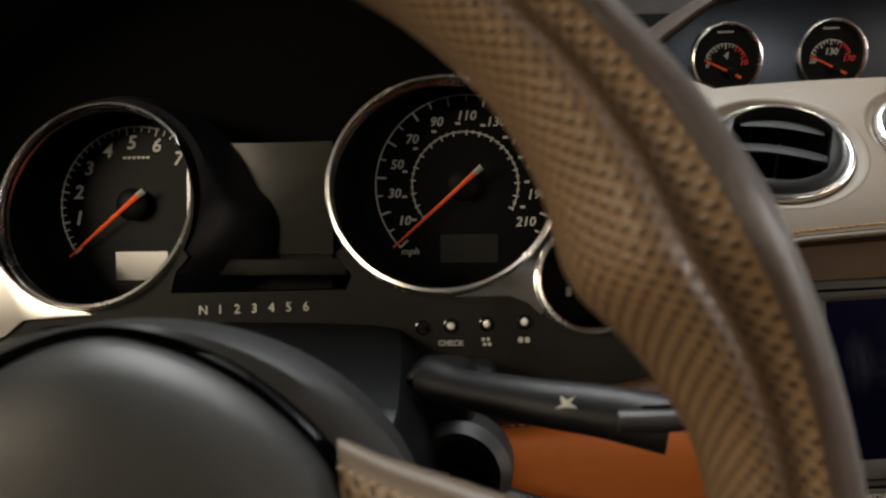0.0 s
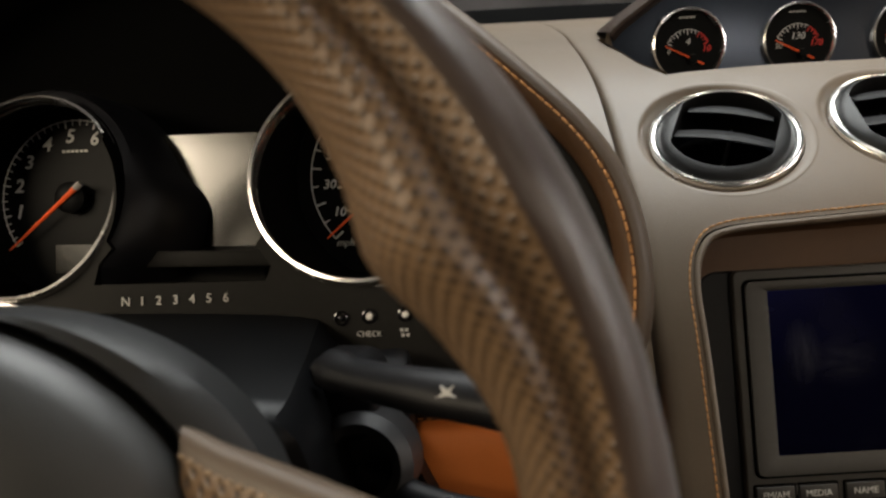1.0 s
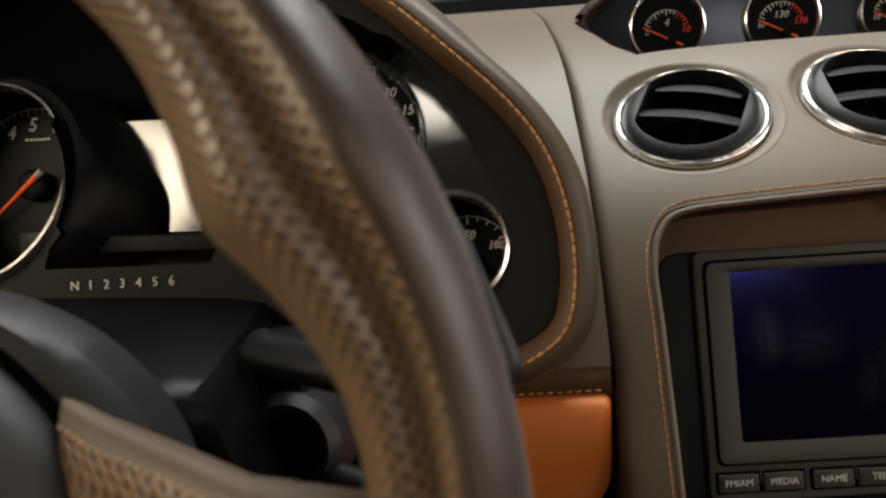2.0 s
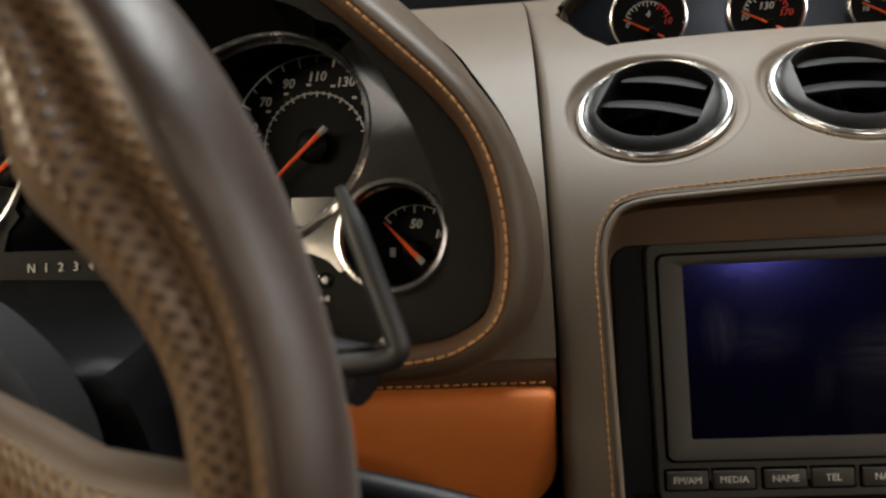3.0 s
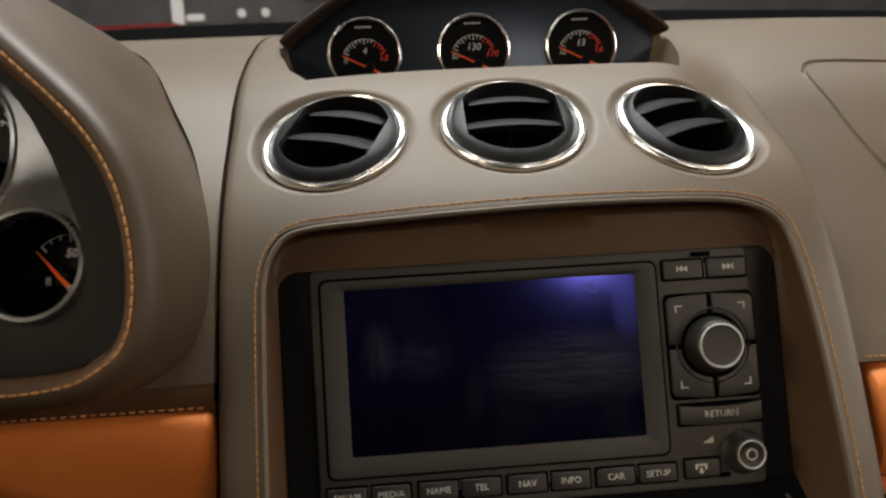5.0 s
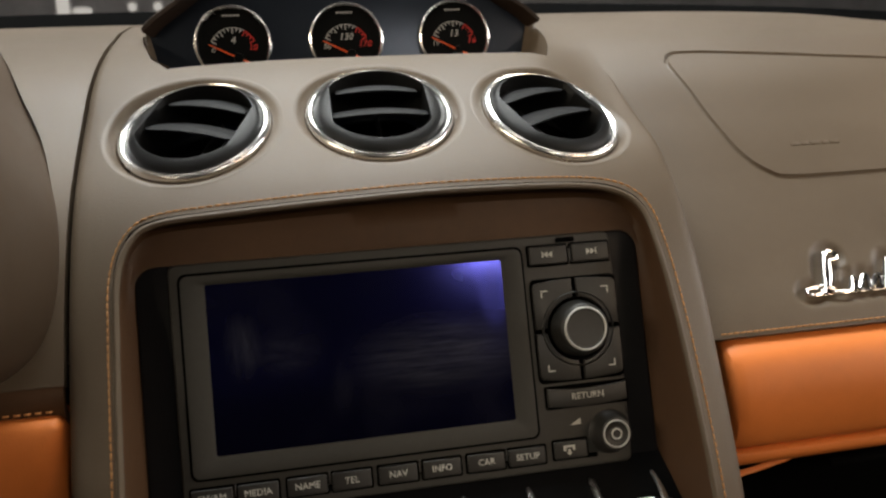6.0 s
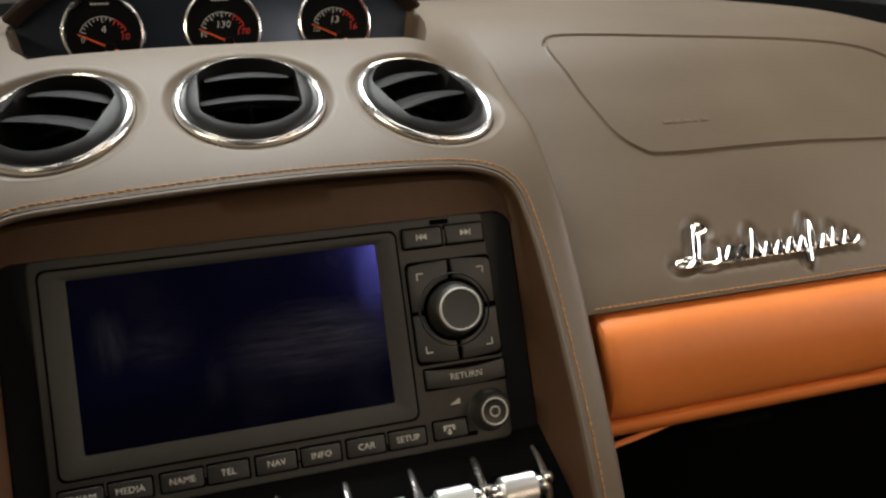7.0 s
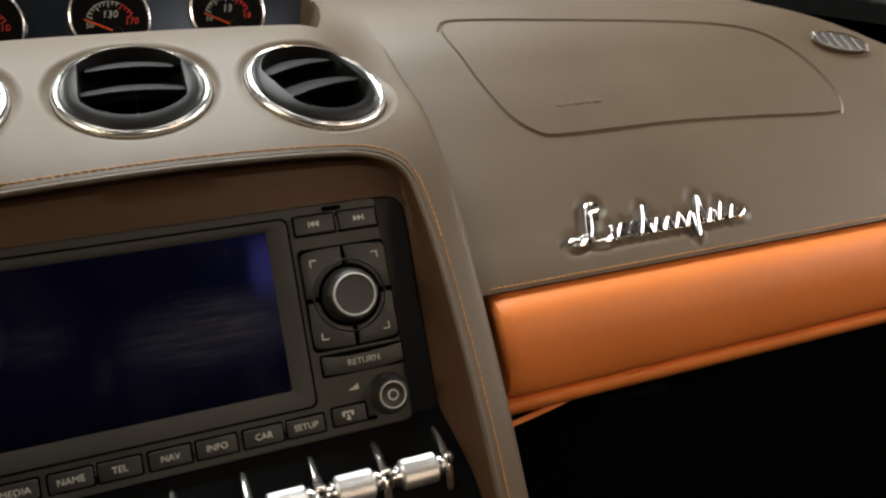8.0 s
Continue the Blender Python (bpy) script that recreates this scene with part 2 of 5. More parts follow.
def perforated_leather():
    """Brown grip leather with rows of punched holes, laid out along the rim by its UV map in metres."""
    m = material("perforated_brown_leather", (0.160, 0.100, 0.055), 0.37, spec=0.50, coat=0.0)
    nt = m.node_tree
    p = nt.nodes["Principled BSDF"]
    uv = nt.nodes.new("ShaderNodeUVMap")
    sc = nt.nodes.new("ShaderNodeVectorMath")
    sc.operation = "SCALE"
    sc.inputs["Scale"].default_value = 1 / 0.0030
    nt.links.new(uv.outputs[0], sc.inputs[0])
    rot = nt.nodes.new("ShaderNodeVectorRotate")
    rot.rotation_type = "Z_AXIS"
    rot.inputs["Angle"].default_value = radians(45)
    nt.links.new(sc.outputs[0], rot.inputs["Vector"])
    fr = nt.nodes.new("ShaderNodeVectorMath")
    fr.operation = "FRACTION"
    nt.links.new(rot.outputs[0], fr.inputs[0])
    di = nt.nodes.new("ShaderNodeVectorMath")
    di.operation = "DISTANCE"
    di.inputs[1].default_value = (0.5, 0.5, 0)
    nt.links.new(fr.outputs[0], di.inputs[0])
    ss = nt.nodes.new("ShaderNodeMapRange")
    ss.interpolation_type = "SMOOTHSTEP"
    ss.inputs["From Min"].default_value, ss.inputs["From Max"].default_value = 0.14, 0.42
    nt.links.new(di.outputs["Value"], ss.inputs["Value"])
    no = nt.nodes.new("ShaderNodeTexNoise")
    no.inputs["Scale"].default_value = 30
    no.inputs["Detail"].default_value = 5
    va = nt.nodes.new("ShaderNodeMapRange")
    va.inputs["To Min"].default_value, va.inputs["To Max"].default_value = 0.8, 1.2
    nt.links.new(no.outputs["Fac"], va.inputs["Value"])
    mx = nt.nodes.new("ShaderNodeMix")
    mx.data_type = "RGBA"
    mx.inputs["A"].default_value = (0.028, 0.016, 0.008, 1)
    mx.inputs["B"].default_value = (0.165, 0.104, 0.057, 1)
    nt.links.new(ss.outputs[0], mx.inputs["Factor"])
    sv = nt.nodes.new("ShaderNodeVectorMath")
    sv.operation = "SCALE"
    nt.links.new(mx.outputs["Result"], sv.inputs[0])
    nt.links.new(va.outputs[0], sv.inputs["Scale"])
    nt.links.new(sv.outputs[0], p.inputs["Base Color"])
    bp = nt.nodes.new("ShaderNodeBump")
    bp.inputs["Strength"].default_value = 0.6
    bp.inputs["Distance"].default_value = 0.0005
    nt.links.new(ss.outputs[0], bp.inputs["Height"])
    nt.links.new(bp.outputs[0], p.inputs["Normal"])
    return m


SCREEN = screen_material()
GRIP = perforated_leather()


# ---- mesh helpers ----
def hermite(keys):
    """A smooth curve through (x, y, ...) keys, looked up by the first column."""
    ks = np.array(keys, float)
    x, y = ks[:, 0], ks[:, 1:]
    d = np.diff(y, axis=0) / np.diff(x)[:, None]
    m = np.vstack([d[:1], (d[:-1] + d[1:]) / 2, d[-1:]])

    def f(q):
        q = min(max(q, x[0]), x[-1])
        i = int(np.clip(np.searchsorted(x, q) - 1, 0, len(x) - 2))
        h = x[i + 1] - x[i]
        t = (q - x[i]) / h
        v = (2 * t**3 - 3 * t**2 + 1) * y[i] + (t**3 - 2 * t**2 + t) * h * m[i] + (-2 * t**3 + 3 * t**2) * y[i + 1] + (t**3 - t**2) * h * m[i + 1]
        return float(v[0]) if len(v) == 1 else v
    return f


def loop_curve(keys, n, closed=True):
    """n points on a Catmull-Rom curve through the keys, evenly spaced."""
    ks = [np.array(k, float) for k in keys]
    pts = []
    cnt = len(ks)
    for i in range(cnt if closed else cnt - 1):
        p = [ks[(i + j) % cnt] if closed else ks[min(max(i + j, 0), cnt - 1)] for j in (-1, 0, 1, 2)]
        for s in range(24):
            t = s / 24
            pts.append(0.5 * (2 * p[1] + (p[2] - p[0]) * t + (2 * p[0] - 5 * p[1] + 4 * p[2] - p[3]) * t**2 + (3 * p[1] - p[0] - 3 * p[2] + p[3]) * t**3))
    pts.append(ks[0] if closed else ks[-1])
    pts = np.array(pts)
    s = np.r_[0, np.cumsum(np.linalg.norm(np.diff(pts, axis=0), axis=1))]
    q = np.linspace(0, s[-1], n, endpoint=not closed)
    return np.stack([np.interp(q, s, pts[:, c]) for c in range(pts.shape[1])], 1)


def key_curve(keys, per):
    """An open Catmull-Rom curve with the same number of points between all keys."""
    ks = [np.array(k, float) for k in keys]
    out = []
    for i in range(len(ks) - 1):
        p = [ks[min(max(i + j, 0), len(ks) - 1)] for j in (-1, 0, 1, 2)]
        for s in range(per):
            t = s / per
            out.append(0.5 * (2 * p[1] + (p[2] - p[0]) * t + (2 * p[0] - 5 * p[1] + 4 * p[2] - p[3]) * t**2 + (3 * p[1] - p[0] - 3 * p[2] + p[3]) * t**3))
    return np.array(out + [ks[-1]])


def finish(bm, smooth=True, angle=40):
    bmesh.ops.recalc_face_normals(bm, faces=bm.faces)
    if all(e.is_manifold for e in bm.edges) and bm.calc_volume(signed=True) < 0:
        bmesh.ops.reverse_faces(bm, faces=bm.faces)
    if smooth:
        for f in bm.faces:
            f.smooth = True
        for e in bm.edges:
            if len(e.link_faces) == 2 and e.calc_face_angle(0) > radians(angle):
                e.smooth = False
    return bm


def to_object(name, bm, mat, smooth=True, angle=40):
    finish(bm, smooth, angle)
    me = bpy.data.meshes.new(name)
    bm.to_mesh(me)
    bm.free()
    me.materials.append(mat)
    return new(name, me)


def part(name, bm, mat, parent, label="", smooth=True, angle=40):
    ob = to_object(name, bm, mat, smooth, angle)
    ob.parent = parent
    if label:
        tagged(ob, label)
    return ob


def thing(name, label, category, m=None, group="", kind=""):
    ob = new(name)
    ob.empty_display_size = 0.02
    if m is not None:
        ob.matrix_world = m
    return tagged(ob, label, category, group, kind)


def axes(o, u, v):
    u = Vector(u).normalized()
    n = u.cross(Vector(v)).normalized()
    v = n.cross(u)
    m = Matrix((u, v, n)).transposed().to_4x4()
    m.translation = o
    return m


def loft(loops, closed=True, cap_start=False, cap_end=False, bm=None):
    bm = bm or bmesh.new()
    rows = [[bm.verts.new(p) for p in lp] for lp in loops]
    n = len(rows[0])
    for a, b in zip(rows, rows[1:]):
        for i in range(n if closed else n - 1):
            j = (i + 1) % n
            bm.faces.new((a[i], a[j], b[j], b[i]))
    if cap_start:
        bm.faces.new(rows[0])
    if cap_end:
        bm.faces.new(rows[-1])
    return bm


def lathe(profile, n=48, m=None, closed=False, bm=None):
    """A body of revolution about z; profile of (radius, z). closed: the profile is a closed ring."""
    bm = bm or bmesh.new()
    m = m or Matrix()
    loops = []
    for r, z in profile:
        loops.append([m @ Vector((r * math.cos(2 * math.pi * i / n), r * math.sin(2 * math.pi * i / n), z)) for i in range(n)])
    if closed:
        loops.append(loops[0])
    b = loft(loops, True, False, False, bm)
    bmesh.ops.remove_doubles(b, verts=b.verts, dist=1e-6)
    return b


def tube(points, radius, n=12, closed=False, bm=None, flat=1.0, caps=True):
    """A tube along points; radius may be a list; flat squeezes the section along its second axis."""
    bm = bm or bmesh.new()
    pts = [Vector(p) for p in points]
    rad = radius if hasattr(radius, "__len__") else [radius] * len(pts)
    loops, ref = [], None
    for i, p in enumerate(pts):
        a = pts[i - 1] if (i or closed) else p
        b = pts[(i + 1) % len(pts)] if (i + 1 < len(pts) or closed) else p
        t = (b - a).normalized()
        if ref is None:
            ref = t.orthogonal().normalized()
        ref = (ref - t * ref.dot(t)).normalized()
        s = t.cross(ref)
        loops.append([p + rad[i] * (math.cos(2 * math.pi * k / n) * ref + flat * math.sin(2 * math.pi * k / n) * s) for k in range(n)])
    if closed:
        loops.append(loops[0])
        loft(loops, True, False, False, bm)
        bmesh.ops.remove_doubles(bm, verts=bm.verts, dist=1e-7)
    else:
        loft(loops, True, caps, caps, bm)
    return bm


def box(w, h, d, bevel=0.0, m=None, bm=None, segs=2):
    """A bevelled box, centred."""
    own = bmesh.new()
    bmesh.ops.create_cube(own, size=1)
    bmesh.ops.scale(own, vec=(w, h, d), verts=own.verts)
    if bevel:
        bmesh.ops.bevel(own, geom=own.edges[:], offset=bevel, segments=segs, affect="EDGES", profile=0.5)
    if m is not None:
        own.transform(m)
    if bm is None:
        return own
    me = bpy.data.meshes.new("tmp")
    own.to_mesh(me)
    own.free()
    bm.from_mesh(me)
    bpy.data.meshes.remove(me)
    return bm


def move(x, y, z):
    return Matrix.Translation((x, y, z))


def prism(outline, z0, z1, bevel=0.0, m=None):
    """A plate with the outline (x, y) between z0 and z1."""
    bm = bmesh.new()
    low = [bm.verts.new((x, y, z0)) for x, y in outline]
    f = bm.faces.new(low)
    r = bmesh.ops.extrude_face_region(bm, geom=[f])
    bmesh.ops.translate(bm, vec=(0, 0, z1 - z0), verts=[v for v in r["geom"] if isinstance(v, bmesh.types.BMVert)])
    if bevel:
        top = [e for e in bm.edges if all(abs(v.co.z - z1) < 1e-7 for v in e.verts)]
        bmesh.ops.bevel(bm, geom=top, offset=bevel, segments=3, affect="EDGES", profile=0.5)
    if m is not None:
        bm.transform(m)
    return bm


def rounded_rect(w, h, r, n=6, cx=0.0, cy=0.0):
    pts = []
    for sx, sy, a0 in ((1, -1, -90), (1, 1, 0), (-1, 1, 90), (-1, -1, 180)):
        for i in range(n + 1):
            a = radians(a0 + 90 * i / n)
            pts.append((cx + sx * (w / 2 - r) + r * math.cos(a), cy + sy * (h / 2 - r) + r * math.sin(a)))
    return pts


def shell(fn, us, vs, th):
    """A curved sheet fn(u, v) with thickness th behind it, closed all round."""
    bm = bmesh.new()
    P = [[Vector(fn(u, v)) for v in vs] for u in us]
    nu, nv = len(us), len(vs)
    top = [[None] * nv for _ in us]
    bot = [[None] * nv for _ in us]
    for i in range(nu):
        for j in range(nv):
            du = P[min(i + 1, nu - 1)][j] - P[max(i - 1, 0)][j]
            dv = P[i][min(j + 1, nv - 1)] - P[i][max(j - 1, 0)]
            n = du.cross(dv).normalized()
            top[i][j] = bm.verts.new(P[i][j])
            bot[i][j] = bm.verts.new(P[i][j] - n * th)
    for i in range(nu - 1):
        for j in range(nv - 1):
            bm.faces.new((top[i][j], top[i + 1][j], top[i + 1][j + 1], top[i][j + 1]))
            bm.faces.new((bot[i][j], bot[i][j + 1], bot[i + 1][j + 1], bot[i + 1][j]))
    rim = [(i, 0) for i in range(nu)] + [(nu - 1, j) for j in range(1, nv)] + [(i, nv - 1) for i in range(nu - 2, -1, -1)] + [(0, j) for j in range(nv - 2, 0, -1)]
    for (a, b), (c, d) in zip(rim, rim[1:] + rim[:1]):
        bm.faces.new((top[a][b], bot[a][b], bot[c][d], top[c][d]))
    return bm


def cut(ob, cutters):
    """Takes the cutter meshes (bmesh, world places) out of ob's mesh for good."""
    made = []
    for bm in cutters:
        c = to_object("cutter", bm, HOLE, False)
        mod = ob.modifiers.new("cut", "BOOLEAN")
        mod.operation, mod.solver, mod.object = "DIFFERENCE", "EXACT", c
        made.append(c)
    dg = bpy.context.evaluated_depsgraph_get()
    dg.update()
    me = bpy.data.meshes.new_from_object(ob.evaluated_get(dg))
    ob.modifiers.clear()
    ob.data = me
    while len(me.materials) > 1:
        me.materials.pop()
    for poly in me.polygons:
        poly.material_index = 0
    for c in made:
        bpy.data.objects.remove(c)
    return ob


def text_bm(body, size, depth=0.0002, shear=0.0, spacing=1.0, bold=0.0):
    """Raised lettering in the built-in font, centred, in the x-y plane."""
    cu = bpy.data.curves.new("lettering", "FONT")
    cu.body, cu.size, cu.extrude, cu.align_x, cu.align_y, cu.shear, cu.space_character, cu.offset = body, size, depth, "CENTER", "CENTER", shear, spacing, bold
    cu.resolution_u = 2
    ob = new("lettering", cu)
    dg = bpy.context.evaluated_depsgraph_get()
    dg.update()
    me = bpy.data.meshes.new_from_object(ob.evaluated_get(dg))
    bm = bmesh.new()
    bm.from_mesh(me)
    bpy.data.objects.remove(ob)
    bpy.data.curves.remove(cu)
    bpy.data.meshes.remove(me)
    return bm


def write(name, body, size, m, mat, parent, label="", shear=0.0, bold=0.0):
    bm = text_bm(body, size, shear=shear, bold=bold)
    bm.transform(m)
    return part(name, bm, mat, parent, label, smooth=False)


def stitches(name, points, normals, length, gap, mat, parent, label="", r=0.00055):
    """A row of separate thread stitches lying along points."""
    pts = np.array([tuple(p) for p in points])
    nor = np.array([tuple(p) for p in normals])
    s = np.r_[0, np.cumsum(np.linalg.norm(np.diff(pts, axis=0), axis=1))]
    at = lambda q, arr: np.array([np.interp(q, s, arr[:, c]) for c in range(3)])
    bm = bmesh.new()
    q = 0.0
    while q + length < s[-1]:
        a, b = Vector(at(q, pts)), Vector(at(q + length, pts))
        n = Vector(at(q + length / 2, nor)).normalized()
        mid = (a + b) / 2 + n * r * 0.9
        tube([a - n * r * 0.6, a + (b - a) * 0.2 + n * r * 0.6, mid, b - (b - a) * 0.2 + n * r * 0.6, b - n * r * 0.6], r, 6, bm=bm)
        q += length + gap
    ob = part(name, bm, mat, parent, label)
    return ob


# ---- surfaces of the dashboard ----
console_y = hermite([(.60, .275), (.68, .300), (.757, .336), (.829, .379), (.860, .408), (.890, .452), (.908, .482), (.920, .512), (.933, .565), (.945, .65), (.95, .75)])
passenger_y = hermite([(.70, .362), (.772, .374), (.80, .400), (.84, .441), (.8745, .478), (.91, .525), (.932, .58), (.945, .66), (.95, .76)])
driver_y = lambda z: console_y(z) + .0235


def smooth01(t):
    t = min(max(t, 0), 1)
    return t * t * (3 - 2 * t)


def console(x, z):
    y = console_y(z) + 0.9 * (x - 0.3) ** 2
    b = smooth01((x - .40) / .056) * smooth01((z - .865) / .04)
    return Vector((x, y + b * (passenger_y(z) - y), z))


def passenger(x, z):
    return Vector((x, passenger_y(z), z))


def normal_at(fn, x, z):
    e = 1e-3
    return (fn(x + e, z) - fn(x - e, z)).cross(fn(x, z + e) - fn(x, z - e)).normalized()


def even_heights(f, z0, z1, n):
    zs = np.linspace(z0, z1, 1500)
    ys = np.array([f(z) for z in zs])
    s = np.r_[0, np.cumsum(np.hypot(np.diff(ys), np.diff(zs)))]
    return [float(np.interp(q, s, zs)) for q in np.linspace(0, s[-1], n)]


# the radio's plane, facing the driver, leaning back
RM = axes((0.279, 0.3895, 0.7788), (1, 0, 0), (0, 0.3125, 0.95))
# the instrument panel's plane
FM = axes((0.007, 0.3686, 0.84), (1, -0.15, 0), (0, 0.30, 1))

# ---- cabin shell and hall ----
tagged(to_object("floor", box(16, 16, 0.1, 0, move(0, 2, -0.05)), HALLFLOOR, False), "dim polished floor of the car hall", "floor", kind="structure")
for nm, w, d, h, x, y, z in (("wall_north", 16, 0.2, 5, 0, 10, 2.5), ("wall_south", 16, 0.2, 5, 0, -6, 2.5), ("wall_east", 0.2, 16, 5, 8, 2, 2.5), ("wall_west", 0.2, 16, 5, -8, 2, 2.5)):
    tagged(to_object(nm, box(w, d, h, 0, move(x, y, z)), HALLWALL, False), "dim grey wall of the car hall", "wall", kind="structure")
tagged(to_object("ceiling", box(16, 16, 0.1, 0, move(0, 2, 5.05)), HALLWALL, False), "dark ceiling of the car hall", "ceiling", kind="structure")

GLOW = bpy.data.materials.new("lamp_panel")
GLOW.use_nodes = True
GLOW.node_tree.nodes["Principled BSDF"].inputs["Emission Color"].default_value = (1.0, 0.94, 0.85, 1)
GLOW.node_tree.nodes["Principled BSDF"].inputs["Emission Strength"].default_value = 9
# glowing panels added out of view for chrome glints and a brighter hall
for k in range(12):
    cl_ = thing("added_ceiling_light", "long added lamp panel on the unseen ceiling", "ceiling light", move(-3.0 + 2.2 * (k % 4), (-1.9, 2.5, 6.5)[k // 4], 4.93), group="lamps of the hall")
    part("tray", box(1.5, .34, .06, .01), HALLWALL, cl_)
    part("panel", box(1.44, .28, .02, 0, move(0, 0, -.035)), GLOW, cl_, "glowing diffuser")

FAR_GLOW = GLOW.copy()
FAR_GLOW.name = "far_lamp_lens"
FAR_GLOW.node_tree.nodes["Principled BSDF"].inputs["Emission Strength"].default_value = .4
for x, z, w, h in ((-1.93, 1.47, .13, .34), (-1.74, 1.41, .20, .07), (-1.22, 1.44, .09, .09), (-.95, 1.44, .09, .09), (-.40, 1.62, .30, .05), (1.9, 1.75, .30, .06)):
    wl = thing("wall_lamp", "white lamp on the far wall of the hall", "lamp", axes((x, 9.88, z), (1, 0, 0), (0, 0, 1)), group="lamps on the far wall")
    part("housing", prism(rounded_rect(w + .04, h + .04, .02, 4), 0, .03), HALLWALL, wl)
    part("lens", prism(rounded_rect(w, h, min(w, h) * .45, 5), .03, .04), FAR_GLOW, wl, "glowing lens")
rc = thing("parked_car", "low red car parked across the hall", "car", move(-1.6, 6.2, 0))
RED = material("red_car_paint", (.45, .02, .015), .25, coat=.6, noise_scale=8, noise_amount=.08)
flank = lambda y: [(-2.1, y, .22), (-2.12, y, .62), (-1.5, y, .84), (-.9, y, .92), (1.4, y, .90), (2.0, y, .78), (2.1, y, .22)]
part("body", loft([flank(-.85), flank(-.80), flank(.80), flank(.85)], True, True, True), RED, rc)
part("roof", loft([[(-.95 + k, -.70 + k * .3, .90 + 0), (-.25, -.60, 1.17), (.55, -.60, 1.18), (1.35 - k, -.70, .89)] if k == 0 else [(-.95, .70, .90), (-.25, .60, 1.17), (.55, .60, 1.18), (1.35, .70, .89)] for k in (0, 1)], True, True, True), RED, rc)
part("side_window", prism([(-.75, .94), (-.20, 1.13), (.50, 1.14), (1.05, .93)], 0, .01, 0, axes((0, -.69, 0), (1, 0, 0), (0, .25, 1))), DISPLAY, rc, "dark side glass")
for wx in (-1.35, 1.30):
    wh = part("wheel", lathe([(.31, -.10), (.33, -.08), (.33, .08), (.31, .10), (.20, .10), (.20, -.10)], 40, axes((wx, -.78, .33), (1, 0, 0), (0, 0, 1)), True), BLACK, rc)
    part("rim", lathe([(0, .05), (.12, .06), (.205, .09), (.205, -.05), (0, -.05)], 32, axes((wx, -.78, .33), (1, 0, 0), (0, 0, 1))), SILVER, wh)

cabin = thing("car_cabin", "dark inside of a sports car's cabin", "car cabin", kind="structure")
part("floor_carpet", box(1.9, 2.2, 0.03, 0.004, move(0.3, -0.2, 0.215)), CARPET, cabin)
part("firewall", box(1.9, 0.03, 0.70, 0.004, move(0.3, 0.86, 0.57)), CARPET, cabin)
part("windscreen_header", tube([(-0.48, .15, 1.20), (-.36, .166, 1.245), (-.15, .168, 1.268), (.3, .168, 1.288), (.75, .168, 1.268), (1.08, .15, 1.20)], 0.012, 10, flat=.7), BLACK, cabin)
part("headlining", shell(lambda x, y: (x, y, 1.285 - .10 * (x - .3) ** 2), list(np.linspace(-.42, 1.02, 12)), list(np.linspace(-.36, .165, 9)), .02), HEADLINER, cabin, "dark roof lining")
part("rear_bulkhead", box(1.9, 0.05, 0.95, 0.01, move(0.3, -1.25, 0.68)), CARPET, cabin)
for sx in (-0.66, 1.26):
    part("door_panel", box(0.06, 1.9, 0.62, 0.02, move(sx, -0.25, 0.53)), BROWN, cabin)
for sx, dx in ((-0.56, 0.08), (1.16, -0.08)):
    part("windscreen_pillar", tube([(sx, 0.66, 0.93), (sx + dx * .5, 0.40, 1.08), (sx + dx, 0.15, 1.20)], 0.025, 10, flat=0.7), BLACK, cabin)
# black cowl at the foot of the windscreen
cowl = loop_curve([(-0.62, 0.52, .86), (-.35, .72, .935), (0, .80, .951), (.30, .82, .952), (.52, .76, .948), (.80, .60, .922), (1.02, .44, .86)], 60, False)
part("cowl", loft([[(x, y - .035, z - .012) for x, y, z in cowl], [(x, y + .0, z + .010) for x, y, z in cowl], [(x, y + .12, z + .005) for x, y, z in cowl], [(x, y + .12, z - .05) for x, y, z in cowl]], False), HOLE, cabin)

# ---- passenger's side of the dashboard ----
BACK = lambda x: min(0.532 - 0.635 * (x - 0.775), 0.80)


def height_of(f, y, lo=.70, hi=.95):
    for _ in range(40):
        mid = (lo + hi) / 2
        lo, hi = (mid, hi) if f(mid) < y else (lo, mid)
    return (lo + hi) / 2


pd = thing("passenger_dashboard", "taupe leather passenger dashboard with stitched lower seam", "dashboard")
PZ = even_heights(passenger_y, .7725, .9499, 60)
BM = axes(passenger(.518, .7866) + normal_at(passenger, .53, .787) * -.0006, (1, 0, 0.008), passenger(.53, .80) - passenger(.53, .78))
# a plain flourish: a looped tall stroke, then a row of low waves with a few tall ones
flourish = [(.018, .0030), (.010, .0048), (.003, .0042), (.0005, .0018), (.004, .0002), (.010, .0014), (.0135, .0065), (.0165, .0150), (.0200, .0232), (.0245, .0262), (.0280, .0245), (.0275, .0212), (.0245, .0205), (.0215, .0190), (.0180, .0095), (.0150, .0020), (.020, .0004), (.027, .0010)]
x_ = .027
for q in range(12):
    hgt = (.0085, .0092, .0085, .0172, .0085, .0080, .0088, .0085, .0180, .0085, .0120, .0085)[q]
    low = -.0075 if q == 7 else .0006
    flourish += [(x_ + .0020 + hgt * .22, hgt), (x_ + .0046 + hgt * .12, hgt * .86), (x_ + .0050 + low * .3, low)]
    x_ += .0079
flourish += [(x_ + .003, .004)]
fl = loop_curve(flourish, 520, False)
BMI = BM.inverted()


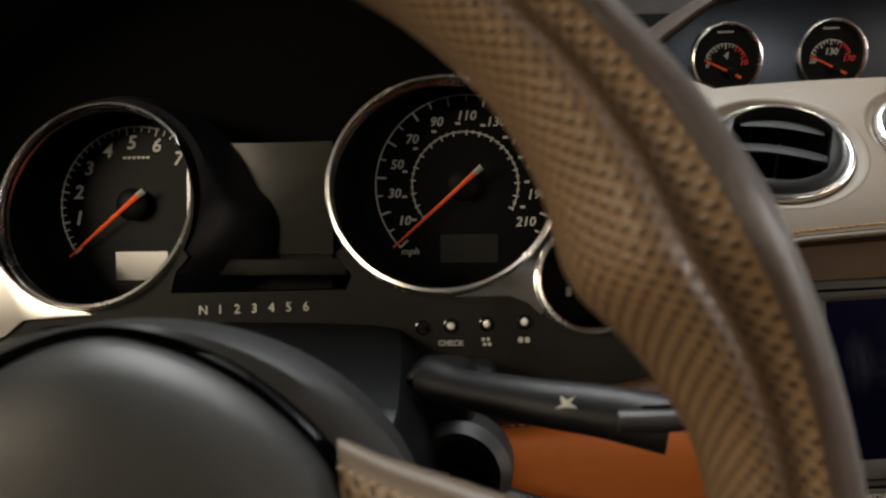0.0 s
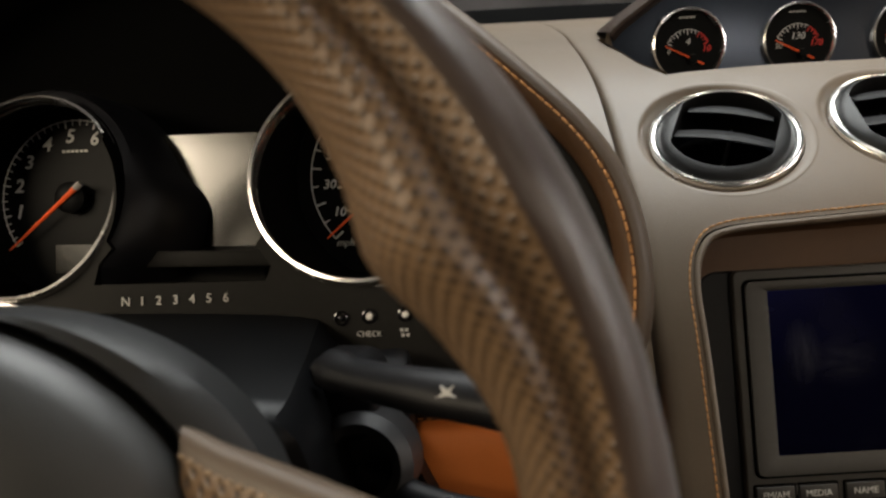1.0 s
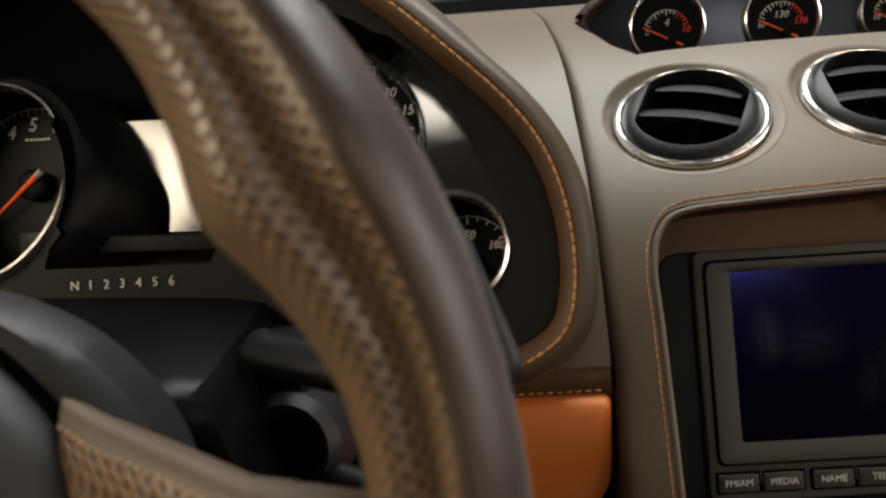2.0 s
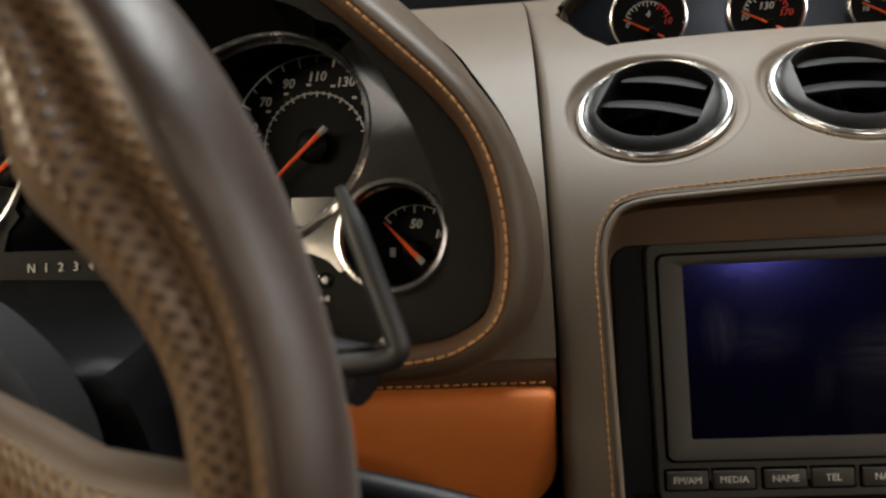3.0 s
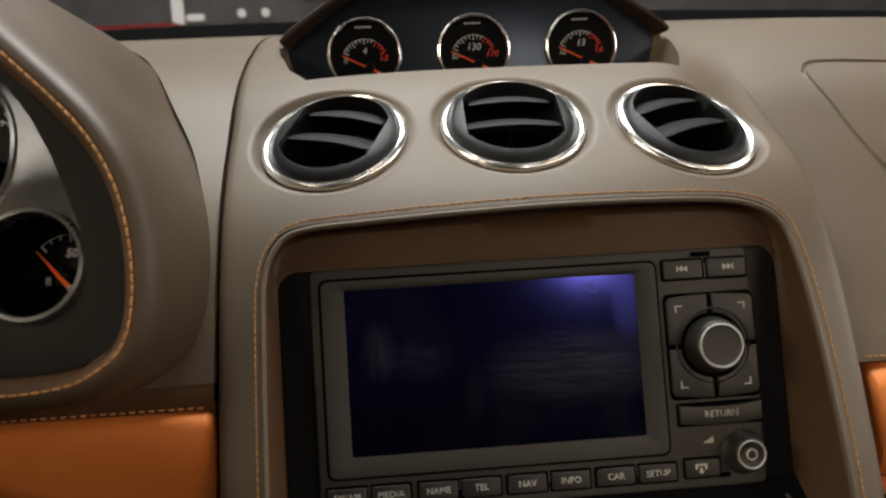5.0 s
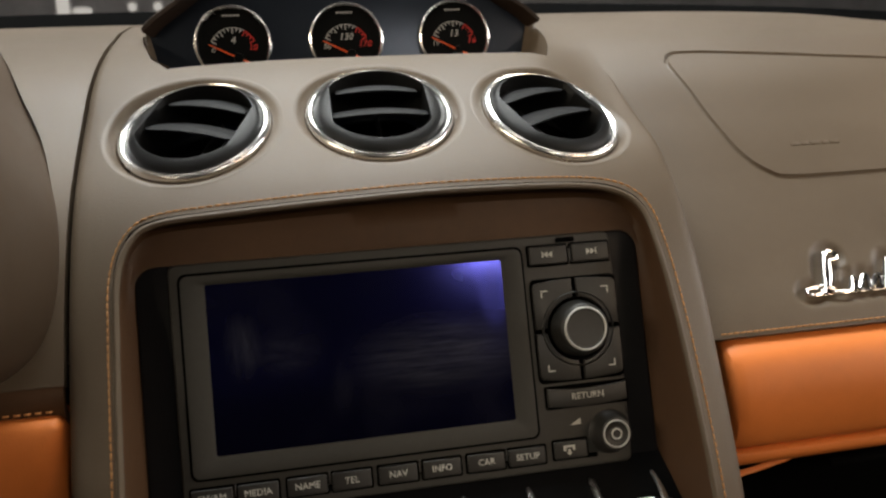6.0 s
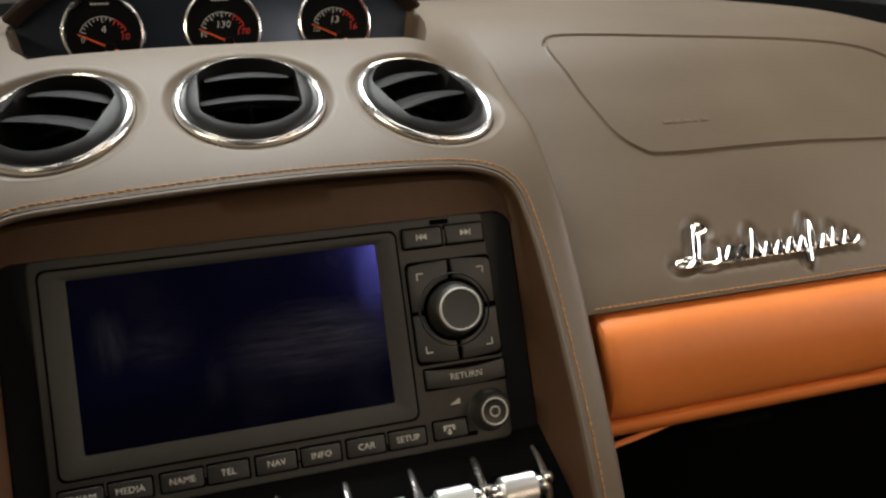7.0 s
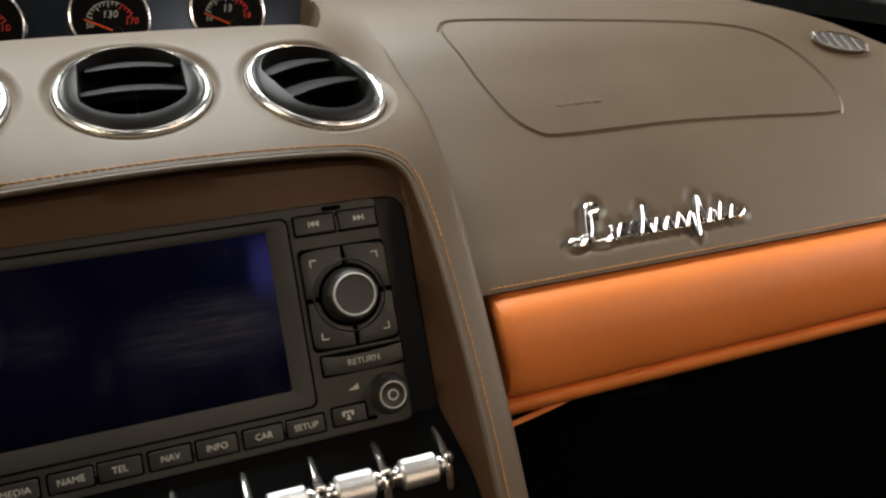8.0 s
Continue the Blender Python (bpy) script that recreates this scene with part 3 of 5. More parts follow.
def pressed(p):
    """How far the leather is pressed in round the ornament."""
    q = BMI @ p
    if not (-.012 < q.x < .14 and -.018 < q.y < .038):
        return 0.0
    d = math.sqrt(float(((fl - (q.x, q.y)) ** 2).sum(1).min()))
    return .0026 * (1 - smooth01((d - .0030) / .0042))


@functools.lru_cache(None)
def back_height(x):
    return height_of(passenger_y, BACK(x))


FINE = [PZ[0] + (PZ[13] - PZ[0]) * q / 40 for q in range(40)] + PZ[13:56]


def pass_fn(x, k):
    k = int(k)
    top = back_height(x)
    z = .7725 + (FINE[min(k, 82)] - .7725) * (top - .7725) / (FINE[82] - .7725)
    d = max(k - 82, 0)
    p = Vector((x, passenger_y(z) + .003 * d, z - .0016 * d * d))
    dent = pressed(p) if k < 60 else 0.0
    return p - normal_at(passenger, x, z) * dent if dent else p


skin_x = list(np.linspace(.4475, .500, 12)) + list(np.linspace(.5015, .660, 115)) + list(np.linspace(.665, 1.0, 56))
skin = part("skin", shell(pass_fn, skin_x, list(range(87)), 0.006), LEATHER, pd)
airbag_keys = [(.503, .9112), (.520, .9146), (.598, .9103), (.690, .9035), (.738, .896), (.7602, .8843), (.772, .868), (.7765, .850), (.7725, .8385), (.760, .8352), (.700, .8385), (.6336, .8412), (.5488, .8416),
               (.5309, .8449), (.5174, .8558), (.5085, .8746), (.5035, .892), (.500, .905)]
groove = [passenger(x, z) + normal_at(passenger, x, z) * 0.0004 for x, z in loop_curve(airbag_keys, 180)]
cut(skin, [tube(groove, 0.0021, 8, True)])
seam = [passenger(x, .7745) + Vector((0, 0, 0)) for x in np.linspace(.463, .95, 160)]
stitches("stitching", seam, [normal_at(passenger, p.x, p.z) for p in seam], 0.0026, 0.0010, THREAD, pd, "orange seam thread", r=.00042)
# embossed word on the airbag lid, too faint to read
for i, w in enumerate((.006, .005, .006, .004, .006)):
    x = .556 + i * .0068
    m = axes(passenger(x, .8588) + normal_at(passenger, x, .8588) * 0.0001, (1, 0, 0), passenger(x, .87) - passenger(x, .85))
    part("embossing", box(w, .0026, .0004, .0001, m), LEATHER, pd)

tw = thing("tweeter_grille", "small oval speaker grille with slanted silver bars in the dashboard", "speaker", axes(passenger(.812, .879) + Vector((0, -.001, .002)), (1, -.25, -.20), passenger(.80, .89) - passenger(.80, .87)))
oval = lambda k, w: [(.024 * k * math.cos(a), .0108 * k * math.sin(a), w) for a in np.linspace(0, 2 * math.pi, 40, endpoint=False)]
part("ring", loft([oval(1.0, -.006), oval(1.0, .0008), oval(.95, .0014), oval(.90, .0004), oval(.90, -.003)]), LEATHER, tw, "leather-covered rim")
for k in range(-2, 3):
    h_ = .0090 * math.sqrt(1 - (k / 2.9) ** 2)
    part("bar", prism([(k * .0082 - .0031 - .35 * h_, h_), (k * .0082 - .0031 + .35 * h_, -h_), (k * .0082 + .0031 + .35 * h_, -h_), (k * .0082 + .0031 - .35 * h_, h_)], -.003, .0012, .0006), SILVER, tw)
part("backing", prism([(x, y) for x, y, _ in oval(.94, 0)], -.006, -.003), HOLE, tw)

# chrome script ornament, drawn as a plain flourish
badge = thing("chrome_badge", "shiny chrome script ornament pressed into the brown leather", "badge")
part("flourish", tube([BM @ Vector((a, b, .0009)) for a, b in fl], [0.0011 + 0.0005 * (0.5 + 0.5 * math.sin(q * .21)) for q in range(520)], 8), BADGE, badge, "polished chrome strokes")
part("base_bar", tube([BM @ Vector((a, b, .0002)) for a, b in ((.010, .0004), (.03, .0004), (.08, .0008), (.124, .0016))], 0.0010, 8, flat=.8), BADGE, badge)

# orange pad over the glove box
pp = thing("glove_box_pad", "orange leather padded bar under the passenger dashboard", "dashboard pad")
pad = loop_curve([(.384, .7700), (.374, .7690), (.364, .7630), (.3575, .750), (.3555, .737), (.3570, .724), (.3610, .7165), (.368, .7150), (.384, .7150)], 36, False)
padx = [.4615, .4622, .4640, .470] + list(np.linspace(.48, 1.0, 24))
def pad_loop(prof, x, first):
    k = {0: .72, 1: .9, 2: .97}.get(first, 1.0)
    cy, cz = .384, .742
    return [(x, cy + (y - cy) * k, cz + (z - cz) * k) for y, z in prof]
part("pad", loft([pad_loop(pad, x, i) for i, x in enumerate(padx)], True, True, True), ORANGE, pp)
lip = loop_curve([(.384, .7142), (.366, .7142), (.3605, .7128), (.3600, .7095), (.3630, .7055), (.3700, .7020), (.384, .7000)], 24, False)
part("lower_trim", loft([pad_loop(lip, x, 9) for x in padx], True, True, True), ORANGE, pp)
# black box paints in the shade of the slit below the trim
part("shadow_slit", box(.045, .006, .004, .0015, move(.545, .3630, .6995)), HOLE, pp)
glove = thing("glove_box", "glove box under the pad, its deep shade painted black", "glove box")
part("lid_edge", tube([(x, .3640 + .15 * (x - .463), z) for x, z in ((.463, .6985), (.48, .6997), (.50, .7017), (.515, .7040), (.525, .7058))], [.0016, .0017, .0017, .0015, .0008], 8, flat=.7), ORANGE, glove, "orange leather edge of the lid")
# panels in near-black, the footwell's shade painted on
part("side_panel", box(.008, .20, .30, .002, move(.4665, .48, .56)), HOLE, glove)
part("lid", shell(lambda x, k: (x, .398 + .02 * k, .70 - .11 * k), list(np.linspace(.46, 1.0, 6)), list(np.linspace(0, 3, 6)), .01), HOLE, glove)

# ---- centre console ----
cc = thing("centre_console", "taupe leather centre console with three round vents and orange stitching", "console")
CZ = even_heights(console_y, .60, .9499, 110)
cols = [(.1462, .040), (.1462, .014), (.1464, .007), (.1472, .0030), (.1488, .0008), (.1515, 0)] + [(x, 0) for x in np.linspace(.156, .448, 74)] + [(.4515, .0), (.4542, .0008), (.4558, .003), (.4566, .007), (.4568, .014), (.4568, .045)]
front = part("skin", shell(lambda u, k: console(u[0], CZ[int(k)]) + Vector((0, u[1] * (1 - .9 * smooth01((CZ[int(k)] - .87) / .03) * (u[0] > .4)), 0)), cols, list(range(110)), 0.004), LEATHER, cc)

LIP = [(.1688, .62), (.1687, .72), (.1685, .800), (.1690, .826), (.1745, .8408), (.1868, .8480), (.2192, .8513), (.2744, .8543), (.3306, .8552), (.3888, .8530), (.4150, .8488), (.4290, .8395), (.4330, .8207), (.4352, .789), (.4364, .763), (.4378, .715), (.4385, .62)]
lip_xz = key_curve(LIP, 12)
hole = bmesh.new()
wide = [(.3 + (x - .3) * 1.012, z + .0014 * (z > .80)) for x, z in lip_xz]
loft([[(x, .22, z) for x, z in wide], [(x, .62, z) for x, z in wide]], True, True, True, hole)
VENTS = [(.2034, .8885), (.3014, .8930), (.3990, .8870)]
VENT_TURN = (-.28, 0, .31)
VM = [axes(console(x, z), (1, nx, 0), Vector((nx, -1, 1.62)).cross(Vector((1, nx, 0)))) for (x, z), nx in zip(VENTS, VENT_TURN)]
bores = [lathe([(0, .02), (.0463, .02), (.0463, -.03), (0, -.03)], 64, m) for m in VM]
# scoop for the small instruments on top
scoop = bmesh.new()
fl_ = [(.187, .5135), (.197, .5140), (.25, .5125), (.30, .511), (.35, .5125), (.405, .517), (.416, .5165), (.4225, .535), (.428, .560), (.431, .600), (.30, .606), (.165, .600), (.168, .575), (.176, .535)]
loft([[(x, y, .85) for x, y in fl_], [(x, y, .918) for x, y in fl_], [(.30 + (x - .30) * 1.05, y - .004 if y < .53 else y, 1.0) for x, y in fl_]], True, True, True, scoop)
cut(front, [hole] + bores + [scoop])

# soft leather wells round the three vents


def on_console(m, x, y):
    lo, hi = -.03, .03
    for _ in range(30):
        mid = (lo + hi) / 2
        p = m @ Vector((x, y, mid))
        lo, hi = (lo, mid) if p.y < console(p.x, p.z).y else (mid, hi)
    return (lo + hi) / 2


for m in VM:
    rows_ = []
    for r, k in ((.0477, 0), (.0470, .0), (.0460, .02), (.0448, .11), (.0436, .30), (.0425, .58), (.0415, .84), (.0406, 1.0), (.0398, 1.0)):
        ring_ = []
        for q in range(72):
            a = 2 * math.pi * q / 72
            sw_ = on_console(m, r * math.cos(a), r * math.sin(a)) + (.00005 if r < .0475 else -.0005)
            ring_.append(m @ Vector((r * math.cos(a), r * math.sin(a), sw_ + (-.0044 - sw_) * k - .0030 * (r < .040))))
        rows_.append(ring_)
    part("vent_well", loft(rows_), LEATHER, cc, "leather rolled down round the vent")

# leather cove between the console's lip and the radio
HOUSE = [(-.1052, -.16), (-.1052, -.06), (-.1052, .02), (-.1050, .042), (-.1010, .0495), (-.092, .0512), (-.06, .0512), (0, .0512), (.05, .0512), (.11, .0512), (.136, .0512), (.1455, .0485), (.1488, .040), (.1488, .01), (.1488, -.02), (.1488, -.07), (.1488, -.16)]
house_uv = key_curve(HOUSE, 12)
cove = []
for k, (f, back) in enumerate(((0, 0), (.0, .0015), (.10, .007), (.32, .013), (.62, .015), (.86, .0115), (1.0, .010))):
    row = []
    for (x, z), (hu, hv) in zip(lip_xz, house_uv):
        a, b = console(x, z), RM @ Vector((hu, hv, -.004))
        row.append(a.lerp(b, f) + Vector((0, back * (1 - f), 0)))
    cove.append(row)
part("radio_cove", loft(cove, False), BROWN, cc, "dark brown leather cove round the radio")
row = loop_curve([(x, z) for x, z in LIP], 420, False)
st, sn = [], []
for i, (x, z) in enumerate(row):
    a, b = row[max(i - 1, 0)], row[min(i + 1, 419)]
    t = Vector((b[0] - a[0], 0, b[1] - a[1])).normalized()
    d_ = .0034 + .0014 * smooth01((x - .40) / .035)
    ox, oz = x - t.z * d_, z + t.x * d_
    st.append(console(ox, oz)), sn.append(normal_at(console, ox, oz))
stitches("stitching", st, sn, 0.0030, 0.0009, THREAD, cc, "orange seam thread", r=.00038)
# rolled edge along the lip
part("edge_roll", tube([console(x, z) + normal_at(console, x, z) * -.0006 for x, z in lip_xz], .0017, 8), LEATHER, cc)


def air_vent(m):
    v = thing("air_vent", "round black air vent with a chrome ring in the leather console", "air vent", m, group="air vents on the console")
    part("chrome_ring", lathe([(.0374, -.0005), (.0377, .0010), (.0386, .0017), (.0392, .0013), (.0398, .0019), (.0409, .0014), (.0419, -.0004), (.0419, -.005), (.0374, -.005)], 72, None, True), CHROME, v, "bright chrome ring")
    mouth = []
    for q in range(96):
        a = 2 * math.pi * (q + .5) / 96
        r = min(.0318, .0272 / max(abs(math.cos(a)), 1e-6))
        mouth.append((r * math.cos(a), .0022 + r * math.sin(a)))
    disc = [(math.cos(2 * math.pi * (q + .5) / 96), math.sin(2 * math.pi * (q + .5) / 96)) for q in range(96)]
    mix = lambda f, z, r=.0374: [((1 - f) * r * a + f * b, (1 - f) * r * c + f * d, z) for (a, c), (b, d) in zip(disc, mouth)]
    part("eyeball", loft([mix(0, -.012), mix(0, -.0004), mix(.05, .0012), mix(.35, .0032), mix(.75, .0046), mix(.95, .0049), mix(1.0, .0044), mix(1.0, -.024)]), EYEBALL, v, "dark grey plastic eyeball round the opening")
    part("backing", lathe([(0, -.0275), (.0330, -.0275), (.0330, -.030), (0, -.030)], 40), HOLE, v)
    for y, tilt, w in ((.0195, 66, .0235), (-.0030, 66, .0270)):
        bm = bmesh.new()
        rows_ = []
        for k in range(13):
            x_ = -w + 2 * w * k / 12
            arch = .0042 * (1 - (x_ / w) ** 2)
            taper = .35 + .65 * math.sqrt(max(0, 1 - (x_ / (w * 1.02)) ** 2))
            sec = [(-.0095, -.0003), (-.003, .0010 * taper), (.003, .0015 * taper), (.0060 * taper, .0013 * taper), (.0085 * taper, .0002), (.0070 * taper, -.0014 * taper), (.003, -.0012), (-.004, -.0010)]
            rows_.append([Matrix.Translation((0, y + arch, .000)) @ Matrix.Rotation(radians(tilt), 4, "X") @ Vector((x_, b, a)) for a, b in sec])
        loft(rows_, True, True, True, bm)
        part("slat", bm, SLAT, v)
    part("vane", box(.0012, .050, .010, .0003, move(.001, 0, -.020)), BLACK, v)
    return v


VENT_FIT = move(0, 0, -.0026) @ Matrix.Scale(.955, 4)
first_vent = air_vent(Matrix())
for ch in first_vent.children:
    ch.data.transform(VENT_FIT)
first_vent.matrix_world = VM[0] @ Matrix.Rotation(radians(-12), 4, "Z")
for m, turn in zip(VM[1:], (-1, 11)):
    copy_thing(first_vent, m @ Matrix.Rotation(radians(turn), 4, "Z"))

# ---- radio and its switches ----
radio = thing("radio_navigation_unit", "charcoal radio and navigation unit with a dark blue screen", "radio", RM)
part("housing", prism(rounded_rect(.2545, .262, .010, 5, .0218, -.0795), -.05, -.003, .0015), SATIN, radio, "black surround of the radio")
part("faceplate", prism(rounded_rect(.2220, .1190, .004, 4, .0216, -.0083), -.003, .0015, .0012), RADIO, radio)
part("groove", prism(rounded_rect(.1700, .0975, .004, 4, -.0003, -.0022), .0000, .0018), HOLE, radio)
frame_o, frame_m, frame_i = (rounded_rect(.1672, .0948, .0035, 4, -.0003, -.0022), rounded_rect(.1600, .0880, .003, 4, -.0001, -.0012), rounded_rect(.1450, .0802, .0012, 4, .0, .0002))
part("screen_frame", loft([[(x, y, .0015) for x, y in frame_o], [(x, y, .0034) for x, y in frame_o], [(x, y, .0038) for x, y in frame_m], [(x, y, .0020) for x, y in frame_i], [(x, y, .0014) for x, y in frame_i]]), RADIO, radio)
part("screen", prism(rounded_rect(.1456, .0808, .0010, 3, .0, .0002), .0012, .0021), SCREEN, radio, "dark blue glossy screen with finger smears")


def button(cx, cy, w, h, word="", size=.0044, name="button"):
    b = part(name, prism(rounded_rect(w, h, .0009, 3), .0010, .0034, .0006, move(cx, cy, 0)), BUTTON, radio)
    part("gap", prism(rounded_rect(w + .0020, h + .0020, .0012, 3), .0012, .00175, 0, move(cx, cy, 0)), HOLE, b)
    if word:
        write("lettering", word, size, move(cx, cy, .0036), GREY_PRINT, b)
    return b


for cx in (-.0657, -.0217, .0222, .0660):
    part("key_notch", prism(rounded_rect(.0024, .0066, .0011, 4), .0012, .0019, 0, move(cx, -.0572, 0)), HOLE, radio)
    part("key_rib", prism(rounded_rect(.0010, .0060, .0004, 3), .0014, .0030, .0003, move(cx, -.0566, 0)), BUTTON, radio)
for cx, word in ((-.0762, "FM/AM"), (-.0552, "MEDIA"), (-.0322, "NAME"), (-.0112, "TEL"), (.0113, "NAV"), (.0330, "INFO"), (.0554, "CAR"), (.0766, "SETUP")):
    button(cx, -.0588, .0188, .0084, word)
sb = button(.0995, -.0580, .0172, .0086)
part("icon", prism([(-.003, -.0002), (-.003, .0024), (.003, .0024), (.003, -.0002), (.0018, -.0002), (.0018, .0014), (-.0018, .0014), (-.0018, -.0002)], .0034, .0037, 0, move(.0985, -.0582, 0)), GREY_PRINT, sb)
part("icon", prism([(0, -.0026), (.0016, -.0012), (.0006, -.0012), (.0006, .0006), (-.0006, .0006), (-.0006, -.0012), (-.0016, -.0012)], .0034, .0037, 0, move(.0985, -.0582, 0)), GREY_PRINT, sb)
part("slot_tab", prism(rounded_rect(.0100, .0024, .0006, 3), .0012, .0022, 0, move(.1080, .0482, 0)), HOLE, radio)
part("key_notch", prism(rounded_rect(.0026, .0080, .0012, 4), .0012, .0019, 0, move(.1092, .0402, 0)), HOLE, radio)
part("key_rib", prism(rounded_rect(.0011, .0074, .0005, 3), .0014, .0032, .0003, move(.1092, .0400, 0)), BUTTON, radio)
part("slot_tab", prism(rounded_rect(.0060, .0022, .0006, 3), .0012, .0026, 0, move(.1105, -.0622, 0)), HOLE, radio)
for cx, s in ((.0978, -1), (.1206, 1)):
    b = button(cx, .0408, .0200, .0094)
    for k in (-1, 1):
        part("icon", prism([(0, .0016), (s * .0024, 0), (0, -.0016)] if s > 0 else [(0, -.0016), (s * .0024, 0), (0, .0016)], .0034, .0037, 0, move(cx + k * .0012 - s * .001, .0412, 0)), GREY_PRINT, b)
    part("icon", box(.0006, .0032, .0003, 0, move(cx + s * .0030, .0412, .0036)), GREY_PRINT, b)
# four corner keys round the turning knob
KX, KY = .1098, .0022
part("key_recess", prism(rounded_rect(.0462, .0534, .0030, 4, KX, KY), .0012, .00178), HOLE, radio)
for sx, sy in ((-1, 1), (1, 1), (-1, -1), (1, -1)):
    ox, oy, g = .0222, .0258, .0010
    arc = [(.0163 * math.cos(a), .0163 * math.sin(a)) for a in np.linspace(.09, math.pi / 2 - .09, 9)]
    bow = [(g + (ox - g) * q, oy - .0016 * q * q) for q in np.linspace(0, .92, 6)] + [(ox - .0006, oy - .0024), (ox, oy - .0036)]
    pts = [(KX + sx * x_, KY + sy * y_) for x_, y_ in [(ox, .0012)] + arc + bow]
    k = part("corner_key", prism(pts if sx * sy < 0 else pts[::-1], .0012, .0036, .0004), BUTTON, radio)
    cx, cy = KX + sx * (ox - .0042), KY + sy * (oy - .0052)
    part("corner_mark", prism([(cx, cy), (cx, cy - sy * .0036), (cx - sx * .0006, cy - sy * .0036), (cx - sx * .0006, cy - sy * .0006), (cx - sx * .0036, cy - sy * .0006), (cx - sx * .0036, cy)], .0036, .0039), GREY_PRINT, k)
part("knob_collar", lathe([(.0180, .0034), (.0186, .0042), (.0192, .0034)], 72, move(KX, KY, 0), True), BUTTON, radio, "raised ring round the turning knob")
part("knob_well", lathe([(.0143, .0016), (.0162, .0014), (.0166, .0012), (.0143, .0010)], 56, move(KX, KY, 0), True), HOLE, radio)
knob = part("turning_knob", lathe([(.0143, .0012), (.0143, .0040), (.0138, .0065), (.0130, .0110), (.0123, .0138), (.0113, .0146), (.0098, .0148), (.0093, .0143), (0, .0138)], 64, move(KX, KY, 0)), BUTTON, radio, "round black turning knob with a pale ring")
part("ring", lathe([(.0098, .0146), (.0104, .0153), (.0111, .0146)], 64, move(KX, KY, 0), True), GREY_PRINT, knob)
rk = part("return_key", prism([(-.0212 + .0424 * q, .0047 - .0013 * (2 * q - 1) ** 2 * -1 - .0013) for q in np.linspace(0, 1, 9)][::-1] + [(-.0212 + .0424 * q, -.0047 + .0013 * (2 * q - 1) ** 2 - .0010) for q in np.linspace(0, 1, 9)], .0010, .0034, .0005, move(.1112, -.0316, 0)), BUTTON, radio)
part("gap", prism(rounded_rect(.0444, .0118, .0012, 3), .0012, .00175, 0, move(.1112, -.0318, 0)), HOLE, rk)
write("lettering", "RETURN", .0046, move(.1112, -.0320, .0036), GREY_PRINT, rk)
vol = part("volume_knob", lathe([(.0112, .0010), (.0112, .0020), (.0094, .0040), (.0086, .0092), (.0081, .0108), (.0068, .0112), (.0062, .0107), (.0036, .0105), (.0031, .0110), (0, .0112)], 48, move(.1215, -.0518, 0)), BUTTON, radio, "round black volume knob with a pale ring")
part("ring", lathe([(.0062, .0109), (.0067, .0116), (.0073, .0109)], 48, move(.1215, -.0518, 0), True), GREY_PRINT, vol)
part("ring", lathe([(.0020, .0110), (.0024, .0115), (.0029, .0110)], 32, move(.1215, -.0518, 0), True), GREY_PRINT, vol)
part("volume_mark", prism([(0, 0), (.0055, 0), (.0055, .0030)], .0015, .0018, 0, move(.1010, -.0462, 0)), GREY_PRINT, radio)

# chrome toggle switches below the radio
panel = thing("switch_console", "black switch panel with chrome toggle guards", "switch panel")
part("base", shell(lambda x, k: (x, .372 - .05 * k, .7045 - .050 * k), list(np.linspace(.178, .4345, 6)), list(np.linspace(-.3, 2, 8)), .008), COLUMN, panel)
GX = [.4215 - .0332 * i for i in range(8)]
for i in range(7):
    cx = GX[i] - .0165
    rim_ = [(cx + a * .0138, .3745 - .026 * b, .7068 - .020 * b) for a, b in ((-1, 0), (1, 0), (1, 1), (-1, 1))]
    part("pocket_frame", tube(rim_, .0012, 6, True), RADIO, panel, "thin black frame round a switch pocket")


def guard_points(x):
    return loop_curve([(x, .3760, .7070), (x, .3660, .7072), (x, .3555, .7040), (x, .3475, .6985), (x, .3440, .690), (x, .3430, .672)], 30, False)


for x in GX:
    part("guard", tube(guard_points(x), [.0013 + .0008 * min(q / 18, 1) for q in range(30)], 10, flat=1.5), CHROME, panel, "slim chrome guard between the switches")
    part("guard_knob", lathe([(0, -.0034), (.0022, -.0028), (.0032, -.0010), (.0032, .0010), (.0022, .0028), (0, .0034)], 16, move(x, .3462, .7000)), CHROME, panel)
ts = thing("toggle_switch", "knurled chrome toggle switch between two guards", "switch", move(GX[0] - .0165, .3450, .6975), group="toggle switches")
bm = bmesh.new()
n = 60
prof = [(-.0094, .0050), (-.0090, .0070)] + [(-.0084 + .0012 * i, .0075) for i in range(15)] + [(.0090, .0070), (.0094, .0050)]
loft([[(x, r * (1.02 if (i + k) % 2 else .985) * math.cos(2 * math.pi * i / n), r * (1.02 if (i + k) % 2 else .985) * math.sin(2 * math.pi * i / n)) for i in range(n)] for k, (x, r) in enumerate(prof)], True, True, True, bm)
part("knurled_bar", bm, KNURL, ts, "bright knurled bar", smooth=False)
for s in (-1, 1):
    part("collar", lathe([(.0020, -.0026), (.0052, -.0024), (.0060, -.0012), (.0060, .0), (.0044, .0008), (.0044, .0014), (.0054, .0020), (.0050, .0028), (.0020, .0030)], 20, move(s * .0116, 0, 0) @ Matrix.Rotation(s * math.pi / 2, 4, "Y"), True), CHROME, ts)
part("stem", box(.008, .020, .004, .001, move(0, .009, -.001)), BLACK, ts)
for i in range(1, 7):
    copy_thing(ts, move(GX[i] - .0165, .3450, .6975))

